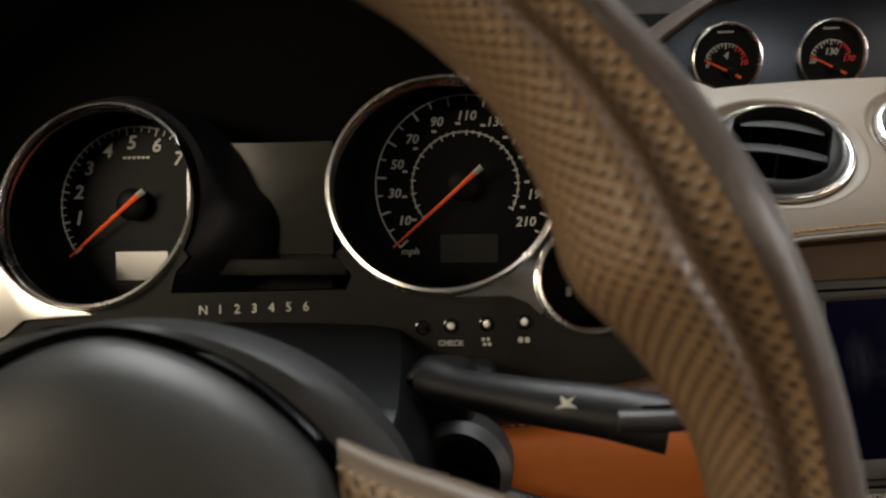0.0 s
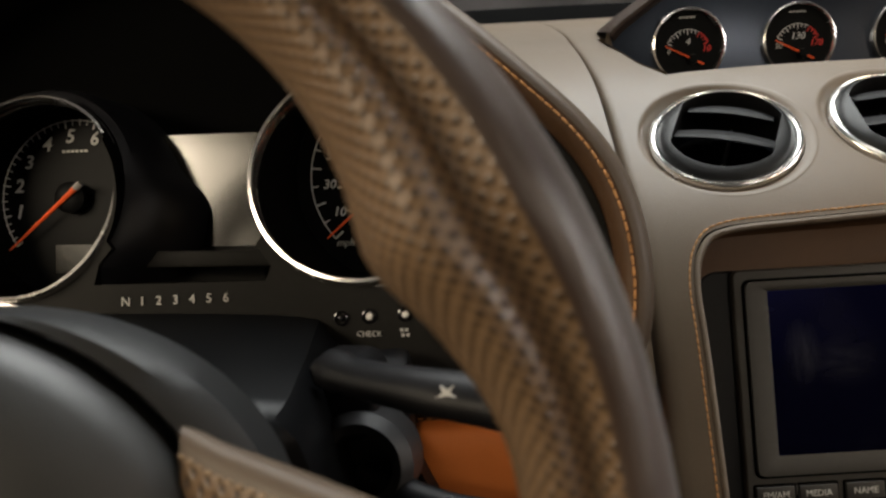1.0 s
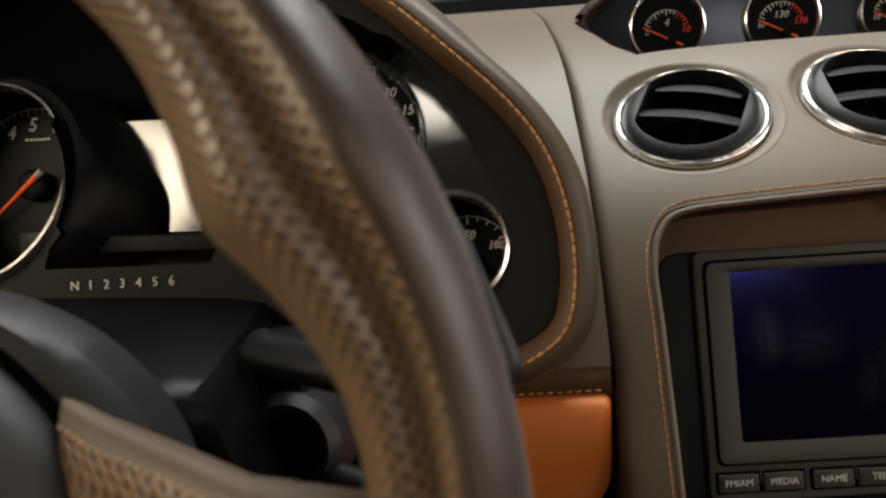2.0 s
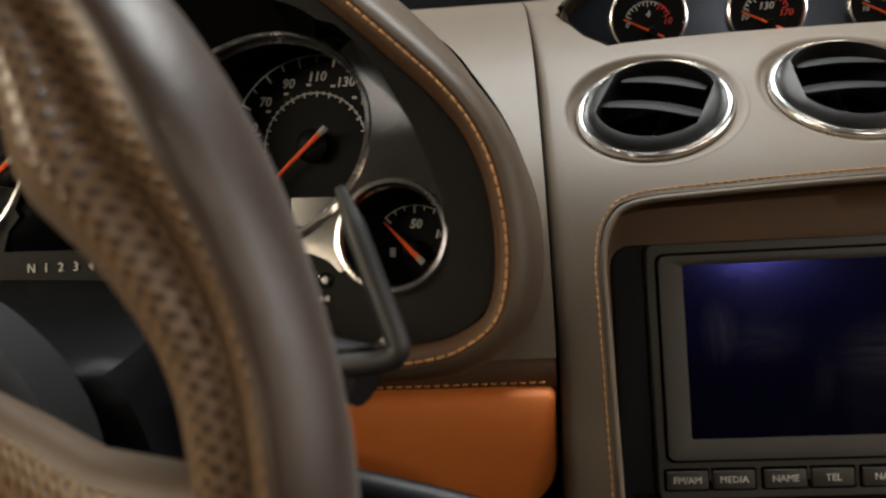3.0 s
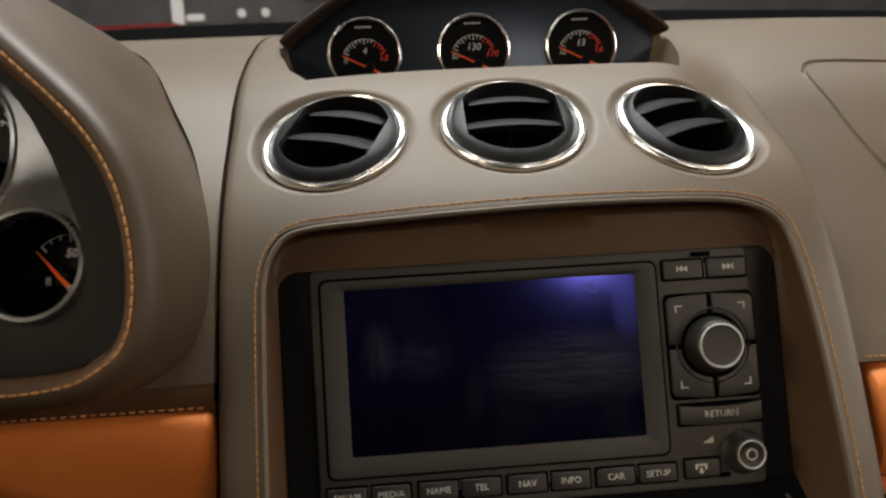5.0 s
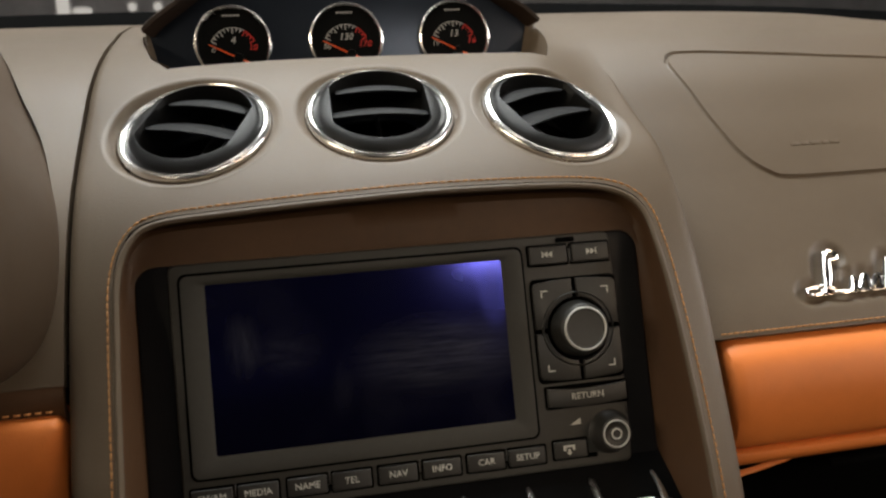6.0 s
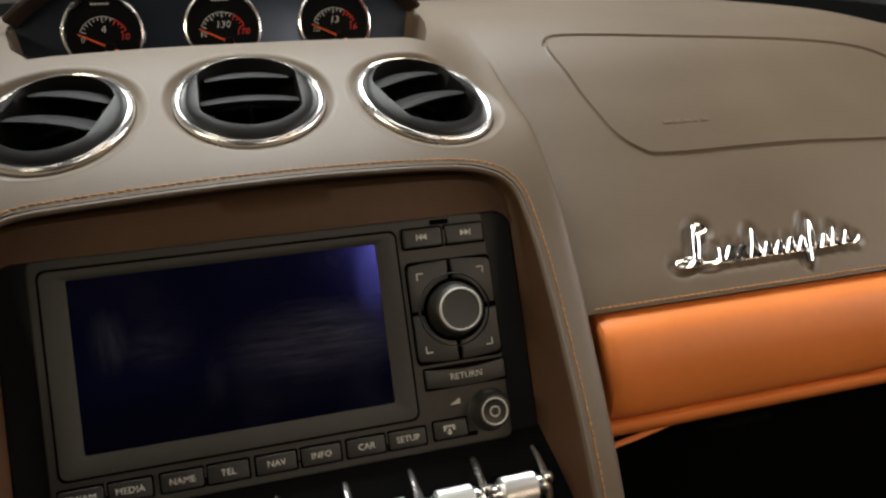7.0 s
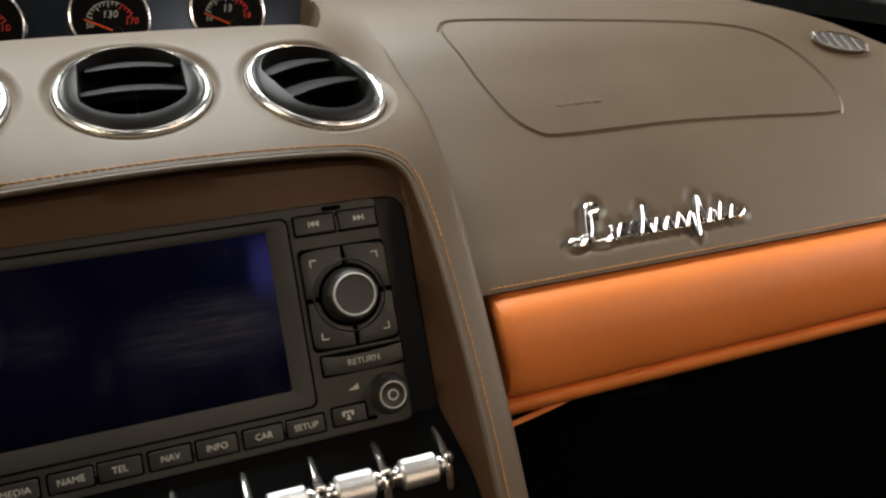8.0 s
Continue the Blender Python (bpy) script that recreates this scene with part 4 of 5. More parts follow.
# ---- small instruments on top of the console ----
pod = thing("instrument_pod", "dark hooded pod with three small round instruments on the console", "instrument pod")
PM = axes((.2965, .5850, .9300), (1, 0, 0), (0, .12, 1))
part("panel", prism([(-.128, -.075), (.128, -.075), (.131, -.02), (.128, .0140), (.085, .036), (.04, .043), (-.04, .043), (-.085, .036), (-.128, .0140), (-.131, -.02)], -.004, .0, .0005, PM), STEEL_BLUE, pod, "blue-grey brushed metal panel")
arch = [(-.1290, .0095), (-.1245, .0140), (-.1150, .0210), (-.085, .040), (-.060, .0455), (-.02, .0475), (.02, .0475), (.060, .0455), (.085, .040), (.1170, .0215), (.1275, .0140), (.1325, .0090)]
hood_loops = []
for dy, sc, dz in ((-.010, .985, -.002), (-.013, 1.0, -.0006), (-.013, 1.006, .0016), (-.009, 1.01, .0024), (.02, 1.01, .002), (.07, 1.0, -.006), (.13, .93, -.024)):
    hood_loops.append([PM @ Vector((x * sc, y + dz, 0)) + Vector((0, dy, 0)) for x, y in loop_curve(arch, 60, False)])
part("hood", loft([[PM @ Vector((x * .96, y - .004, 0)) for x, y in loop_curve(arch, 60, False)]] + hood_loops, False), POD_TRIM, pod, "black-brown leather hood")


for s_, side in ((1, [(.4160, .5170), (.4225, .535), (.428, .560), (.431, .590)]), (-1, [(.188, .5150), (.176, .535), (.168, .575), (.166, .590)])):
    outer = loop_curve(side, 14, False)
    rows_ = []
    for f in (0, .12, .35, .65, 1.0):
        row = []
        for i, (x, y) in enumerate(outer):
            lo, hi = .90, .9495
            for _ in range(30):
                mid = (lo + hi) / 2
                lo, hi = (mid, hi) if console(x, mid).y < y else (lo, mid)
            top = Vector((x, y, lo + .0008))
            foot = PM @ Vector((s_ * (.118 + .010 * i / 13), -.034 + .048 * i / 13, .001))
            p = top.lerp(foot, f)
            p.z -= .012 * math.sin(math.pi * f) * (1 - i / 16)
            row.append(p)
        rows_.append(row)
    part("cheek", loft(rows_, False), LEATHER, pod, "concave leather cheek beside the instruments")


LOW = -.0048


def small_gauge(cx, word, red_word, low):
    g = part("gauge", lathe([(.0225, 0), (.0226, .0032), (.0236, .0046), (.0247, .0040), (.0254, .0022), (.0255, 0)], 56, PM @ move(cx, 0, 0)), CHROME, pod, "small round instrument with a chrome ring")
    part("dial", lathe([(0, .0004), (.0236, .0004), (.0236, -.001), (0, -.001)], 48, PM @ move(cx, 0, 0)), DIAL, g)
    for i in range(13):
        a = radians(155 - i * 130 / 12)
        mat = RED_PRINT if i >= 9 else WHITE
        l = .0034 if i % 3 == 0 else .0020
        part("tick", box(l, .0006, .0002, 0, PM @ move(cx, LOW, .0006) @ Matrix.Rotation(a, 4, "Z") @ move(.0150 - l / 2, 0, 0)), mat, g, smooth=False)
    arc = [(.0152 * math.cos(a), .0152 * math.sin(a)) for a in np.linspace(radians(155), radians(60), 20)]
    part("scale_arc", tube([PM @ Vector((cx + x, y + LOW, .0006)) for x, y in arc], .00025, 5), WHITE, g)
    arc = [(.0152 * math.cos(a), .0152 * math.sin(a)) for a in np.linspace(radians(58), radians(25), 12)]
    part("scale_arc", tube([PM @ Vector((cx + x, y + LOW, .0006)) for x, y in arc], .00035, 5), RED_PRINT, g)
    write("lettering", word, .0065, PM @ move(cx, .0070 + LOW, .0007), WHITE, g, shear=.2)
    write("lettering", red_word, .0060, PM @ move(cx + .0125, .0020 + LOW, .0007), RED_PRINT, g, shear=.2)
    write("lettering", low, .0050, PM @ move(cx - .0130, .0010 + LOW, .0007), WHITE, g, shear=.2)
    for i in range(5):
        part("tiny_print", box(.0017, .0011, .0002, 0, PM @ move(cx - .0048 + i * .0023, .0183, .0006)), WHITE, g, smooth=False)
    nd = tube([PM @ Vector((cx - .0155, .0046 + LOW, .0022)), PM @ Vector((cx + .010, -.0082 + LOW, .0026))], [.0004, .0008], 6)
    part("needle", nd, NEEDLE, g)
    part("hub", lathe([(0, .0040), (.0030, .0036), (.0036, .0004)], 20, PM @ move(cx + .003, -.0047 + LOW, 0)), DIAL, g)


small_gauge(-.0745, "4", "10", "0")
small_gauge(.0, "130", "170", "50")
small_gauge(.0745, "13", "16", "10")

# ---- driver's dashboard and the instrument hood ----
dd = thing("driver_dashboard", "taupe leather driver dashboard with stitched lower strip", "dashboard")
DZ = even_heights(driver_y, .7848, .9499, 60)
dskin = part("skin", shell(lambda x, k: (x, driver_y(DZ[int(k)]), DZ[int(k)]), [-.55, -.4, -.3, -.2, -.1, 0, .05, .08, .10, .12, .13, .138, .1425, .1445, .1450], list(range(60)), .006), LEATHER, dd)
part("lower_strip", shell(lambda x, k: (x, .3715 + .0035 * max(1 - k, 0) ** 2 + .0045 * max(k - 1, 0) ** 2, .7660 + .0200 * k / 2), list(np.linspace(.0, .1445, 20)), list(np.linspace(0, 2, 7)), .005), BROWN, dd, "dark brown leather strip")
line = [Vector((x, .3712, .7744)) for x in np.linspace(.005, .143, 60)]
stitches("stitching", line, [Vector((0, -1, .1))] * 60, .0022, .0022, THREAD, dd, "orange seam thread", r=.0005)

HOODLOOP = [(.0504, -.0440), (.0899, -.0406), (.1067, -.0335), (.1172, -.0227), (.1207, -.0018), (.1182, .0237), (.1103, .0473), (.0955, .0685), (.0690, .0936), (.0402, .1184), (.0025, .1462), (-.05, .172), (-.09, .184), (-.15, .186), (-.22, .168), (-.29, .12), (-.330, .05),
            (-.325, -.02), (-.28, -.043), (-.10, -.046)]
base_loop = loop_curve(HOODLOOP, 220)


def grown(loop, d):
    out = []
    n = len(loop)
    for i in range(n):
        a, b = loop[i - 1], loop[(i + 1) % n]
        t = np.array(b) - np.array(a)
        t = t / np.linalg.norm(t)
        out.append((loop[i][0] + t[1] * d, loop[i][1] - t[0] * d))
    return out


def hood_row(d, w, flare=0.0):
    """One loop of the hood; towards the console its flank flares out into the dashboard."""
    rows_ = []
    for (x, y), (x2, y2) in zip(grown(base_loop, d), grown(base_loop, d + flare)):
        q = smooth01((y - .045) / .09) * smooth01((x + .12) / .12)
        rows_.append(FM @ Vector((x + (x2 - x) * q, y + (y2 - y) * q, w)))
    return rows_


hd = thing("instrument_hood", "leather hood round the instruments, shade put into its brown, orange stitching", "instrument hood")
part("lining", loft([hood_row(-.0090, -.090), hood_row(-.0064, -.008), hood_row(-.0060, -.003)]), FASCIA, hd, "black lining inside the hood")
part("lip", loft([hood_row(-.0061, -.004), hood_row(-.0056, .0035), hood_row(-.0042, .0085), hood_row(-.0018, .0112), hood_row(.0, .0120), hood_row(.0020, .0120)]), BROWN, hd, "dark brown leather lip")
# skin in the darkened taupe copy, for the shade on its flank
part("skin", loft([hood_row(.0018, .0118), hood_row(.0022, .0122), hood_row(.0045, .0117), hood_row(.0068, .0098), hood_row(.0087, .0058), hood_row(.0100, -.0010), hood_row(.0104, -.0120, .0010), hood_row(.0102, -.0220, .0030), hood_row(.0098, -.0340, .0060), hood_row(.0082, -.0550, .0110), hood_row(.0064, -.080, .0150), hood_row(.0050, -.110, .0180), hood_row(.0045, -.17, .020)]), SHADED_LEATHER, hd)
cut(dskin, [loft([hood_row(.0066, .2, .018), hood_row(.0066, -.3, .018)], True, True, True)])
rr = hood_row(.0005, .0122)
stitches("stitching", rr + rr[:1], [FM.to_3x3() @ Vector((0, 0, 1))] * 221, .0033, .0014, THREAD, hd, "orange seam thread", r=.00054)

# ---- instrument cluster ----
ic = thing("instrument_cluster", "black instrument cluster with chrome-ringed dials", "instrument cluster", FM)
TACH = (-.1640, .0470)
inner = [p for p in grown(base_loop, -.0063)[::2] if p[1] < .02 or p[0] > .010]
i0 = max(range(len(inner)), key=lambda i: inner[i][1] if inner[i][0] > .005 else -1)
inner = inner[:i0 + 1] + [(.0120, .1080), (.0060, .0620), (-.0390, .0300)] + [(-.0470, .0210), (-.1150, .0200)] + [(TACH[0] + .0508 * math.cos(radians(q)), TACH[1] + .0508 * math.sin(radians(q))) for q in range(-26, 170, 6)] + [(-.225, .042), (-.250, .03)] + inner[i0 + 1:]
fascia = part("fascia", prism(inner, -.030, -.0005), FASCIA, ic)
window = [(-.1245, .0042), (-.0415, .0056), (-.0385, .012), (-.052, .03), (-.060, .06), (-.058, .088), (-.100, .088), (-.104, .06), (-.108, .03), (-.122, .014)]
bm = prism(window, -.045, .02)
plate_w = lambda v: -.003 * math.log(math.exp((.0122 + .29 * (v - .056)) / .003) + math.exp(-.0010 / .003))
SPM = FM.inverted() @ axes(FM @ Vector((.0019, .0560, -.0122)), FM.to_3x3() @ Vector((1, 0, -.008)), FM.to_3x3() @ Vector((0, 1, -.29)))
TAM = FM.inverted() @ axes(FM @ Vector((-.1655, .0475, -.0085)), FM.to_3x3() @ Vector((1, 0, .065)), FM.to_3x3() @ Vector((0, 1, -.20)))
FUM = FM.inverted() @ axes(FM @ Vector((.0695, .0098, -.0012)), FM.to_3x3() @ Vector((1, 0, -.046)), FM.to_3x3() @ Vector((0, 1, -.117)))
tunnel = lambda m, r: lathe([(0, .04), (r, .04), (r, -.05), (0, -.05)], 72, m)
plate_hole = prism([(.0420, -.0005), (.0500, -.0060), (.0560, .0), (.0930, .0090), (.0925, .0240), (.0855, .0420), (.0795, .0560), (.0723, .0694), (.0630, .0830), (.0537, .0940), (.0440, .1025), (.0330, .1060), (.0, .10), (.0, .02)], -.05, .02)
cutters = [tunnel(TAM, .0515), tunnel(SPM, .0553), tunnel(FUM, .0236), plate_hole, bm]
for c in cutters:
    c.transform(FM)
fascia.parent = None
fascia.data.transform(FM)
cut(fascia, cutters)
fascia.data.transform(FM.inverted())
fascia.parent = ic
# faces not turned forward go near-black: shade of the openings as colour
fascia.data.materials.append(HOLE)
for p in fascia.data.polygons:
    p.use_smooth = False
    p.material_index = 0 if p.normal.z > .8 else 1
# near-black plate, painted shade of the depth under the hood
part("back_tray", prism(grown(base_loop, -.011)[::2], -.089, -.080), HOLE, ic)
part("display_tray", prism([(-.140, -.012), (-.058, -.012), (-.058, .0222), (-.140, .0222)], -.052, -.0455), FASCIA, ic)
# white sliver standing in for a glint on the tray
part("tray_glint", prism([(-.1180, .0036), (-.1150, .0036), (-.1122, .0090), (-.1092, .0172), (-.1106, .0172), (-.1138, .0096)], -.0440, -.0415), WHITE, ic, "painted glint at the foot of the display")
part("gear_display", prism([(-.135, .0226), (-.0575, .0226), (-.0575, .0805), (-.135, .0805)], -.0520, -.0450), DISPLAY, ic, "dark glossy gear display window")


def ring(name, m, r, thick, parent):
    prof = [(r - thick, -.005), (r - thick, .0012), (r - thick * .5, .0026), (r + thick * .4, .0022), (r + thick, .0002), (r + thick, -.005)]
    return part(name, lathe(prof, 96, m, True), CHROME, parent, "chrome ring")


def dial(name, label, m, r_open, r_face, depth, fc):
    """A dark tube from the ring's plane back to the flat face."""
    turns = np.linspace(0, 2 * math.pi, 72, endpoint=False)
    mouth = lambda r, w_: [m @ Vector((r * math.cos(q), r * math.sin(q), w_)) for q in turns]
    rear = lambda r: [(fc[0] + r * math.cos(q), fc[1] + r * math.sin(q), -depth) for q in turns]
    d = part(name, loft([mouth(r_open, -.001), mouth(r_open + .0003, -.006), rear(r_face), rear(r_face + .002), mouth(r_open + .0026, -.006)]), DIAL, ic, label)
    part("face", lathe([(0, -depth + .0005), (r_face + .001, -depth + .0005), (r_face + .001, -depth - .003), (0, -depth - .003)], 72, move(fc[0], fc[1], 0)), DIAL, d)
    return d


def small_display(parent, x0, x1, y0, y1, w_):
    part("small_display", prism([(x0, y0), (x1, y0), (x1, y1), (x0, y1)], w_ - .0004, w_ + .0006), DISPLAY, parent, "dark glossy little display window")


def ticks(parent, c, w, a0, a1, count, r, major, l1, l2, th, mat=WHITE):
    for i in range(count):
        a = radians(a0 + (a1 - a0) * i / (count - 1))
        big = i % major == 0
        l = l1 if big else l2
        part("tick", box(l, th * (1.5 if big else 1), .0002, 0, move(c[0], c[1], w) @ Matrix.Rotation(a, 4, "Z") @ move(r - l / 2, 0, 0)), mat, parent, smooth=False)


def arc_line(parent, c, w, a0, a1, r, th, mat=WHITE):
    part("scale_arc", tube([(c[0] + r * math.cos(a), c[1] + r * math.sin(a), w) for a in np.linspace(radians(a0), radians(a1), 60)], th, 5), mat, parent)


def pointer(parent, c, w, ang, length, tail, rh):
    m = move(c[0], c[1], w) @ Matrix.Rotation(radians(ang), 4, "Z")
    nd = part("needle", tube([m @ Vector((length, 0, .006)), m @ Vector((0, 0, .0085)), m @ Vector((-tail * .6, 0, .0088))], [.0005, .0013, .0016], 8, flat=.7), NEEDLE, parent, "orange-red needle")
    part("needle_tail", tube([m @ Vector((-tail * .6, 0, .0088)), m @ Vector((-tail, 0, .0088))], [.0017, .0019], 8, flat=.7), NEEDLE_GREY, nd)
    part("hub", lathe([(0, .0075), (rh * .7, .0072), (rh, .0055), (rh, 0)], 32, move(c[0], c[1], w)), DIAL, parent)


SD, TD, UD = .0655, .0560, .0320
SC, TC, UC = (.0092, .0588), (-.1675, .0500), (.0700, .0095)
sp = dial("speedometer", "black speedometer with white figures in a chrome ring", SPM, .0520, .0560, SD, SC)
ring("ring", SPM, .0537, .0017, sp)
w = -SD + .0010
arc_line(sp, SC, w, 223.5, -33.8, .0478, .00038)
ticks(sp, SC, w, 223.5, -33.8, 22, .0478, 2, .0055, .0035, .0007)
for i in range(11):
    v = 10 + 20 * i
    a = radians(223.5 - 257.3 * v / 210)
    write("figure", str(v), .0070, move(SC[0] + .0382 * math.cos(a), SC[1] + .0365 * math.sin(a), w), WHITE, sp, shear=.2, bold=.00010)
arc_line(sp, SC, w, 218, -28, .0282, .00032)
ticks(sp, SC, w, 218, -28, 35, .0292, 2, .0030, .0020, .0005)
for i in range(11):
    a = radians(214 - 236 * i / 10)
    part("tiny_print", box(.0026, .0012, .0002, 0, move(SC[0] + .0328 * math.cos(a), SC[1] + .0328 * math.sin(a), w)), GREY_PRINT, sp, smooth=False)
write("lettering", "mph", .0055, move(SC[0] - .0295, SC[1] - .0352, w), GREY_PRINT, sp, shear=.2)
small_display(sp, -.0040, .0264, .0175, .0324, -SD + .0005)
pointer(sp, SC, w, 221.3, .0500, .0125, .0085)

ta = dial("tachometer", "black rev counter with white figures in a chrome ring", TAM, .0490, .0540, TD, TC)
ring("ring", TAM, .0505, .0014, ta)
w = -TD + .0010
arc_line(ta, TC, w, 217, 72, .0422, .00034)
ticks(ta, TC, w, 217, 38, 31, .0430, 4, .0046, .0034, .0006)
for i in range(1, 9):
    a = radians(216.5 - 24.3 * i)
    write("figure", str(i), .0104, move(TC[0] + .0335 * math.cos(a), TC[1] + .0335 * math.sin(a), w), WHITE, ta, shear=.2, bold=.00015)
for i in range(6):
    part("tiny_print", box(.0018, .0013, .0002, 0, move(TC[0] - .0065 + .0026 * i, TC[1] + .0255, w)), GREY_PRINT, ta, smooth=False)
def shroud_loop(r, w_, bulge):
    out = []
    for q in range(-180, 180, 3):
        rr = r + bulge * math.exp(-((q + 8) / 21) ** 4)
        out.append(TAM @ Vector((rr * math.cos(radians(q)), rr * math.sin(radians(q)), w_)))
    return out


part("shroud", loft([shroud_loop(.0522, -.003, 0), shroud_loop(.0560, -.0045, 0), shroud_loop(.0600, -.012, .002), shroud_loop(.0655, -.040, .0115), shroud_loop(.0640, -.040, .0115), shroud_loop(.0540, -.010, 0), shroud_loop(.0522, -.003, 0)]), SATIN, ta, "black shroud round the rev counter")
small_display(ta, -.1790, -.1500, .0095, .0248, -TD + .0005)
pointer(ta, TC, w, 219.0, .044, .0110, .0085)

fu = dial("fuel_gauge", "small black fuel gauge with an orange needle", FUM, .0226, .0240, UD, UC)
ring("ring", FUM, .0237, .0018, fu)
w = -UD + .0010
FC = (.0720, .0040)
for i, a in enumerate((133, 119, 105, 91, 77, 63, 49, 35)):
    l_ = .0040 if i in (0, 3, 7) else .0024
    part("tick", box(l_, .0009 if i in (0, 3, 7) else .0005, .0002, 0, move(FC[0], FC[1], w) @ Matrix.Rotation(radians(a), 4, "Z") @ move(.0212 - l_ / 2, 0, 0)), WHITE if i < 3 else GREY_PRINT, fu, smooth=False)
arc_line(fu, FC, w, 133, 35, .0208, .00020, GREY_PRINT)
write("figure", "50", .0056, move(.0722, .0160, w), WHITE, fu, shear=.2, bold=.0002)
write("figure", "100", .0050, move(.0848, .0112, w), WHITE, fu, shear=.2, bold=.0002)
part("pump_mark", box(.0026, .0042, .0002, 0, move(.0612, .0030, w)), GREY_PRINT, fu, smooth=False)
pointer(fu, FC, w, 136, .0185, .0085, .0045)

# satin silver trim plates beside the dials
def circle_pts(c, r, a0, a1, n):
    return [(c[0] + r * math.cos(a), c[1] + r * math.sin(a)) for a in np.linspace(radians(a0), radians(a1), n)]
plate = circle_pts((FUM.translation.x, FUM.translation.y), .0246, 214, 374, 18) + [(.0985, .0243), (.0905, .0431), (.0830, .0583), (.0745, .0731), (.0650, .0865), (.0550, .0960), (.0440, .1035)]
rim_pts = [SPM @ Vector((.0525 * math.cos(q), .0525 * math.sin(q), 0)) for q in np.linspace(radians(50), radians(-96), 44)]
plate += [(q.x, q.y) for q in rim_pts] + [(.0080, .0022), (.0200, .0022), (.0327, .0026), (.0410, -.0004), (.0470, -.0060)]
bm = prism(plate, -.0004, .0004)
bmesh.ops.triangulate(bm, faces=[f for f in bm.faces if len(f.verts) > 4])
for _ in range(3):
    bmesh.ops.subdivide_edges(bm, edges=[e for e in bm.edges if e.calc_length() > .006], cuts=1, use_grid_fill=False)
    bmesh.ops.triangulate(bm, faces=bm.faces)
for vt in bm.verts:
    vt.co.z += plate_w(vt.co.y)
pl = part("trim_plate", bm, PLATE, ic, "satin silver trim plate", angle=60)
pl.parent = None
pl.data.transform(FM)
c1 = lathe([(0, .03), (.0232, .03), (.0232, -.03), (0, -.03)], 64, FM @ FUM)
cut(pl, [c1])
pl.data.transform(FM.inverted())
pl.parent = ic
plate = [(-.160, -.0056), (-.180, -.0072), (-.196, -.0085), (-.205, -.0160), (-.225, -.024), (-.250, -.022), (-.262, .0), (-.245, .022), (-.225, .034)] + [(TAM.translation.x + .0512 * math.cos(a), TAM.translation.y + .0512 * math.sin(a)) for a in np.linspace(radians(192), radians(268), 20)]
part("trim_plate", prism(plate, -.0012, .0012, .0006), SILVER, ic, "satin silver trim plate")
part("ledge", box(.070, .008, .012, .001, move(-.080, .0160, -.026)), FASCIA, ic)

# tell-tales and printed gear row
for u, v, on in ((-.0062, -.0118, 0), (.0066, -.0109, 1), (.0228, -.0101, 1), (.0396, -.0092, 1)):
    l = part("tell_tale", lathe([(.0034, -.0008), (.0034, .0003), (.0027, .0006), (.0025, -.0002)], 24, move(u, v, 0)), GLOSS, ic)
    part("lens", lathe([(0, .0010), (.0012, .0007), (.0017 if on else .0014, -.0002)], 20, move(u, v, 0)), LED if on else GLOSS, l, "pale lamp lens" if on else "")
write("lettering", "CHECK", .0035, move(.0066, -.0188, .0002), WHITE, ic)
for k in range(4):
    part("tell_tale_mark", box(.0014, .0014, .0003, 0, move(.0212 + .0022 * (k % 2) + .0006 * (k // 2), -.0170 - .0022 * (k // 2), 0)), WHITE, ic, smooth=False)
for k in range(2):
    part("tell_tale_mark", prism(rounded_rect(.0022, .0024, .0008, 3), -.0005, .0002, 0, move(.0378 + .0030 * k, -.0172, 0)), WHITE, ic, smooth=False)
for k, ch in enumerate("N123456"):
    write("gear_figure", ch, .0060, move(-.1085 + .00810 * k, -.0038 + .00028 * k, .0002), GREY_PRINT, ic)

# ---- orange knee pad, column, stalks, paddle ----
kp = thing("knee_pad", "orange leather padded knee bolster under the instruments", "dashboard pad")
def knee_loop(d, y):
    pts = []
    for cx, cz, r, a0 in ((.1425, .712, .024, -90), (.1425, .7708, .003, 0), (.0310, .7716, .003, 90), (.0310, .712, .012, 180)):
        r = max(r + d, .003)
        sx, sz = (1 if cx > .08 else -1), (1 if cz > .74 else -1)
        for i in range(9):
            a = radians(a0 + 90 * i / 8)
            pts.append((cx + sx * (d - r) + r * math.cos(a), y + .010 * (.77 - cz), cz + sz * (d - r) + r * math.sin(a)))
    return pts


part("pad", loft([knee_loop(d, y) for d, y in ((.002, .384), (.0015, .372), (.0010, .3675), (.0, .3650), (-.001, .3640), (-.004, .3622), (-.012, .3606), (-.024, .3602))], True, True, True), ORANGE, kp)
part("backing", box(.108, .004, .058, .001, move(.0875, .3845, .7415)), BLACK, kp, "black backing board")
kb = thing("under_dash_board", "black board behind the knee bolster", "board")
part("board", box(.70, .012, .26, .002, move(-.205, .392, .655)), CARPET, kb)

col = thing("steering_column", "black plastic steering column cover", "steering column")
sec = [(-.100, .0), (-.092, .020), (-.070, .030), (.070, .030), (.092, .022), (.100, .0), (.102, -.08), (-.102, -.08)]
cl = loop_curve(sec, 48)
part("cover", loft([[(-.098 + x * k, y, .800 + z * k) for x, z in cl] for y, k in ((.400, 1.0), (.330, 1.0), (.290, .98), (.276, .95), (.272, .88))], True, True, True), COLUMN, col)
part("binnacle_shelf", loft([[(-.09 + x * 1.16, y, .778 + z * 1.02) for x, z in cl] for y in (.41, .352, .346)], True, True, True), COLUMN, col)
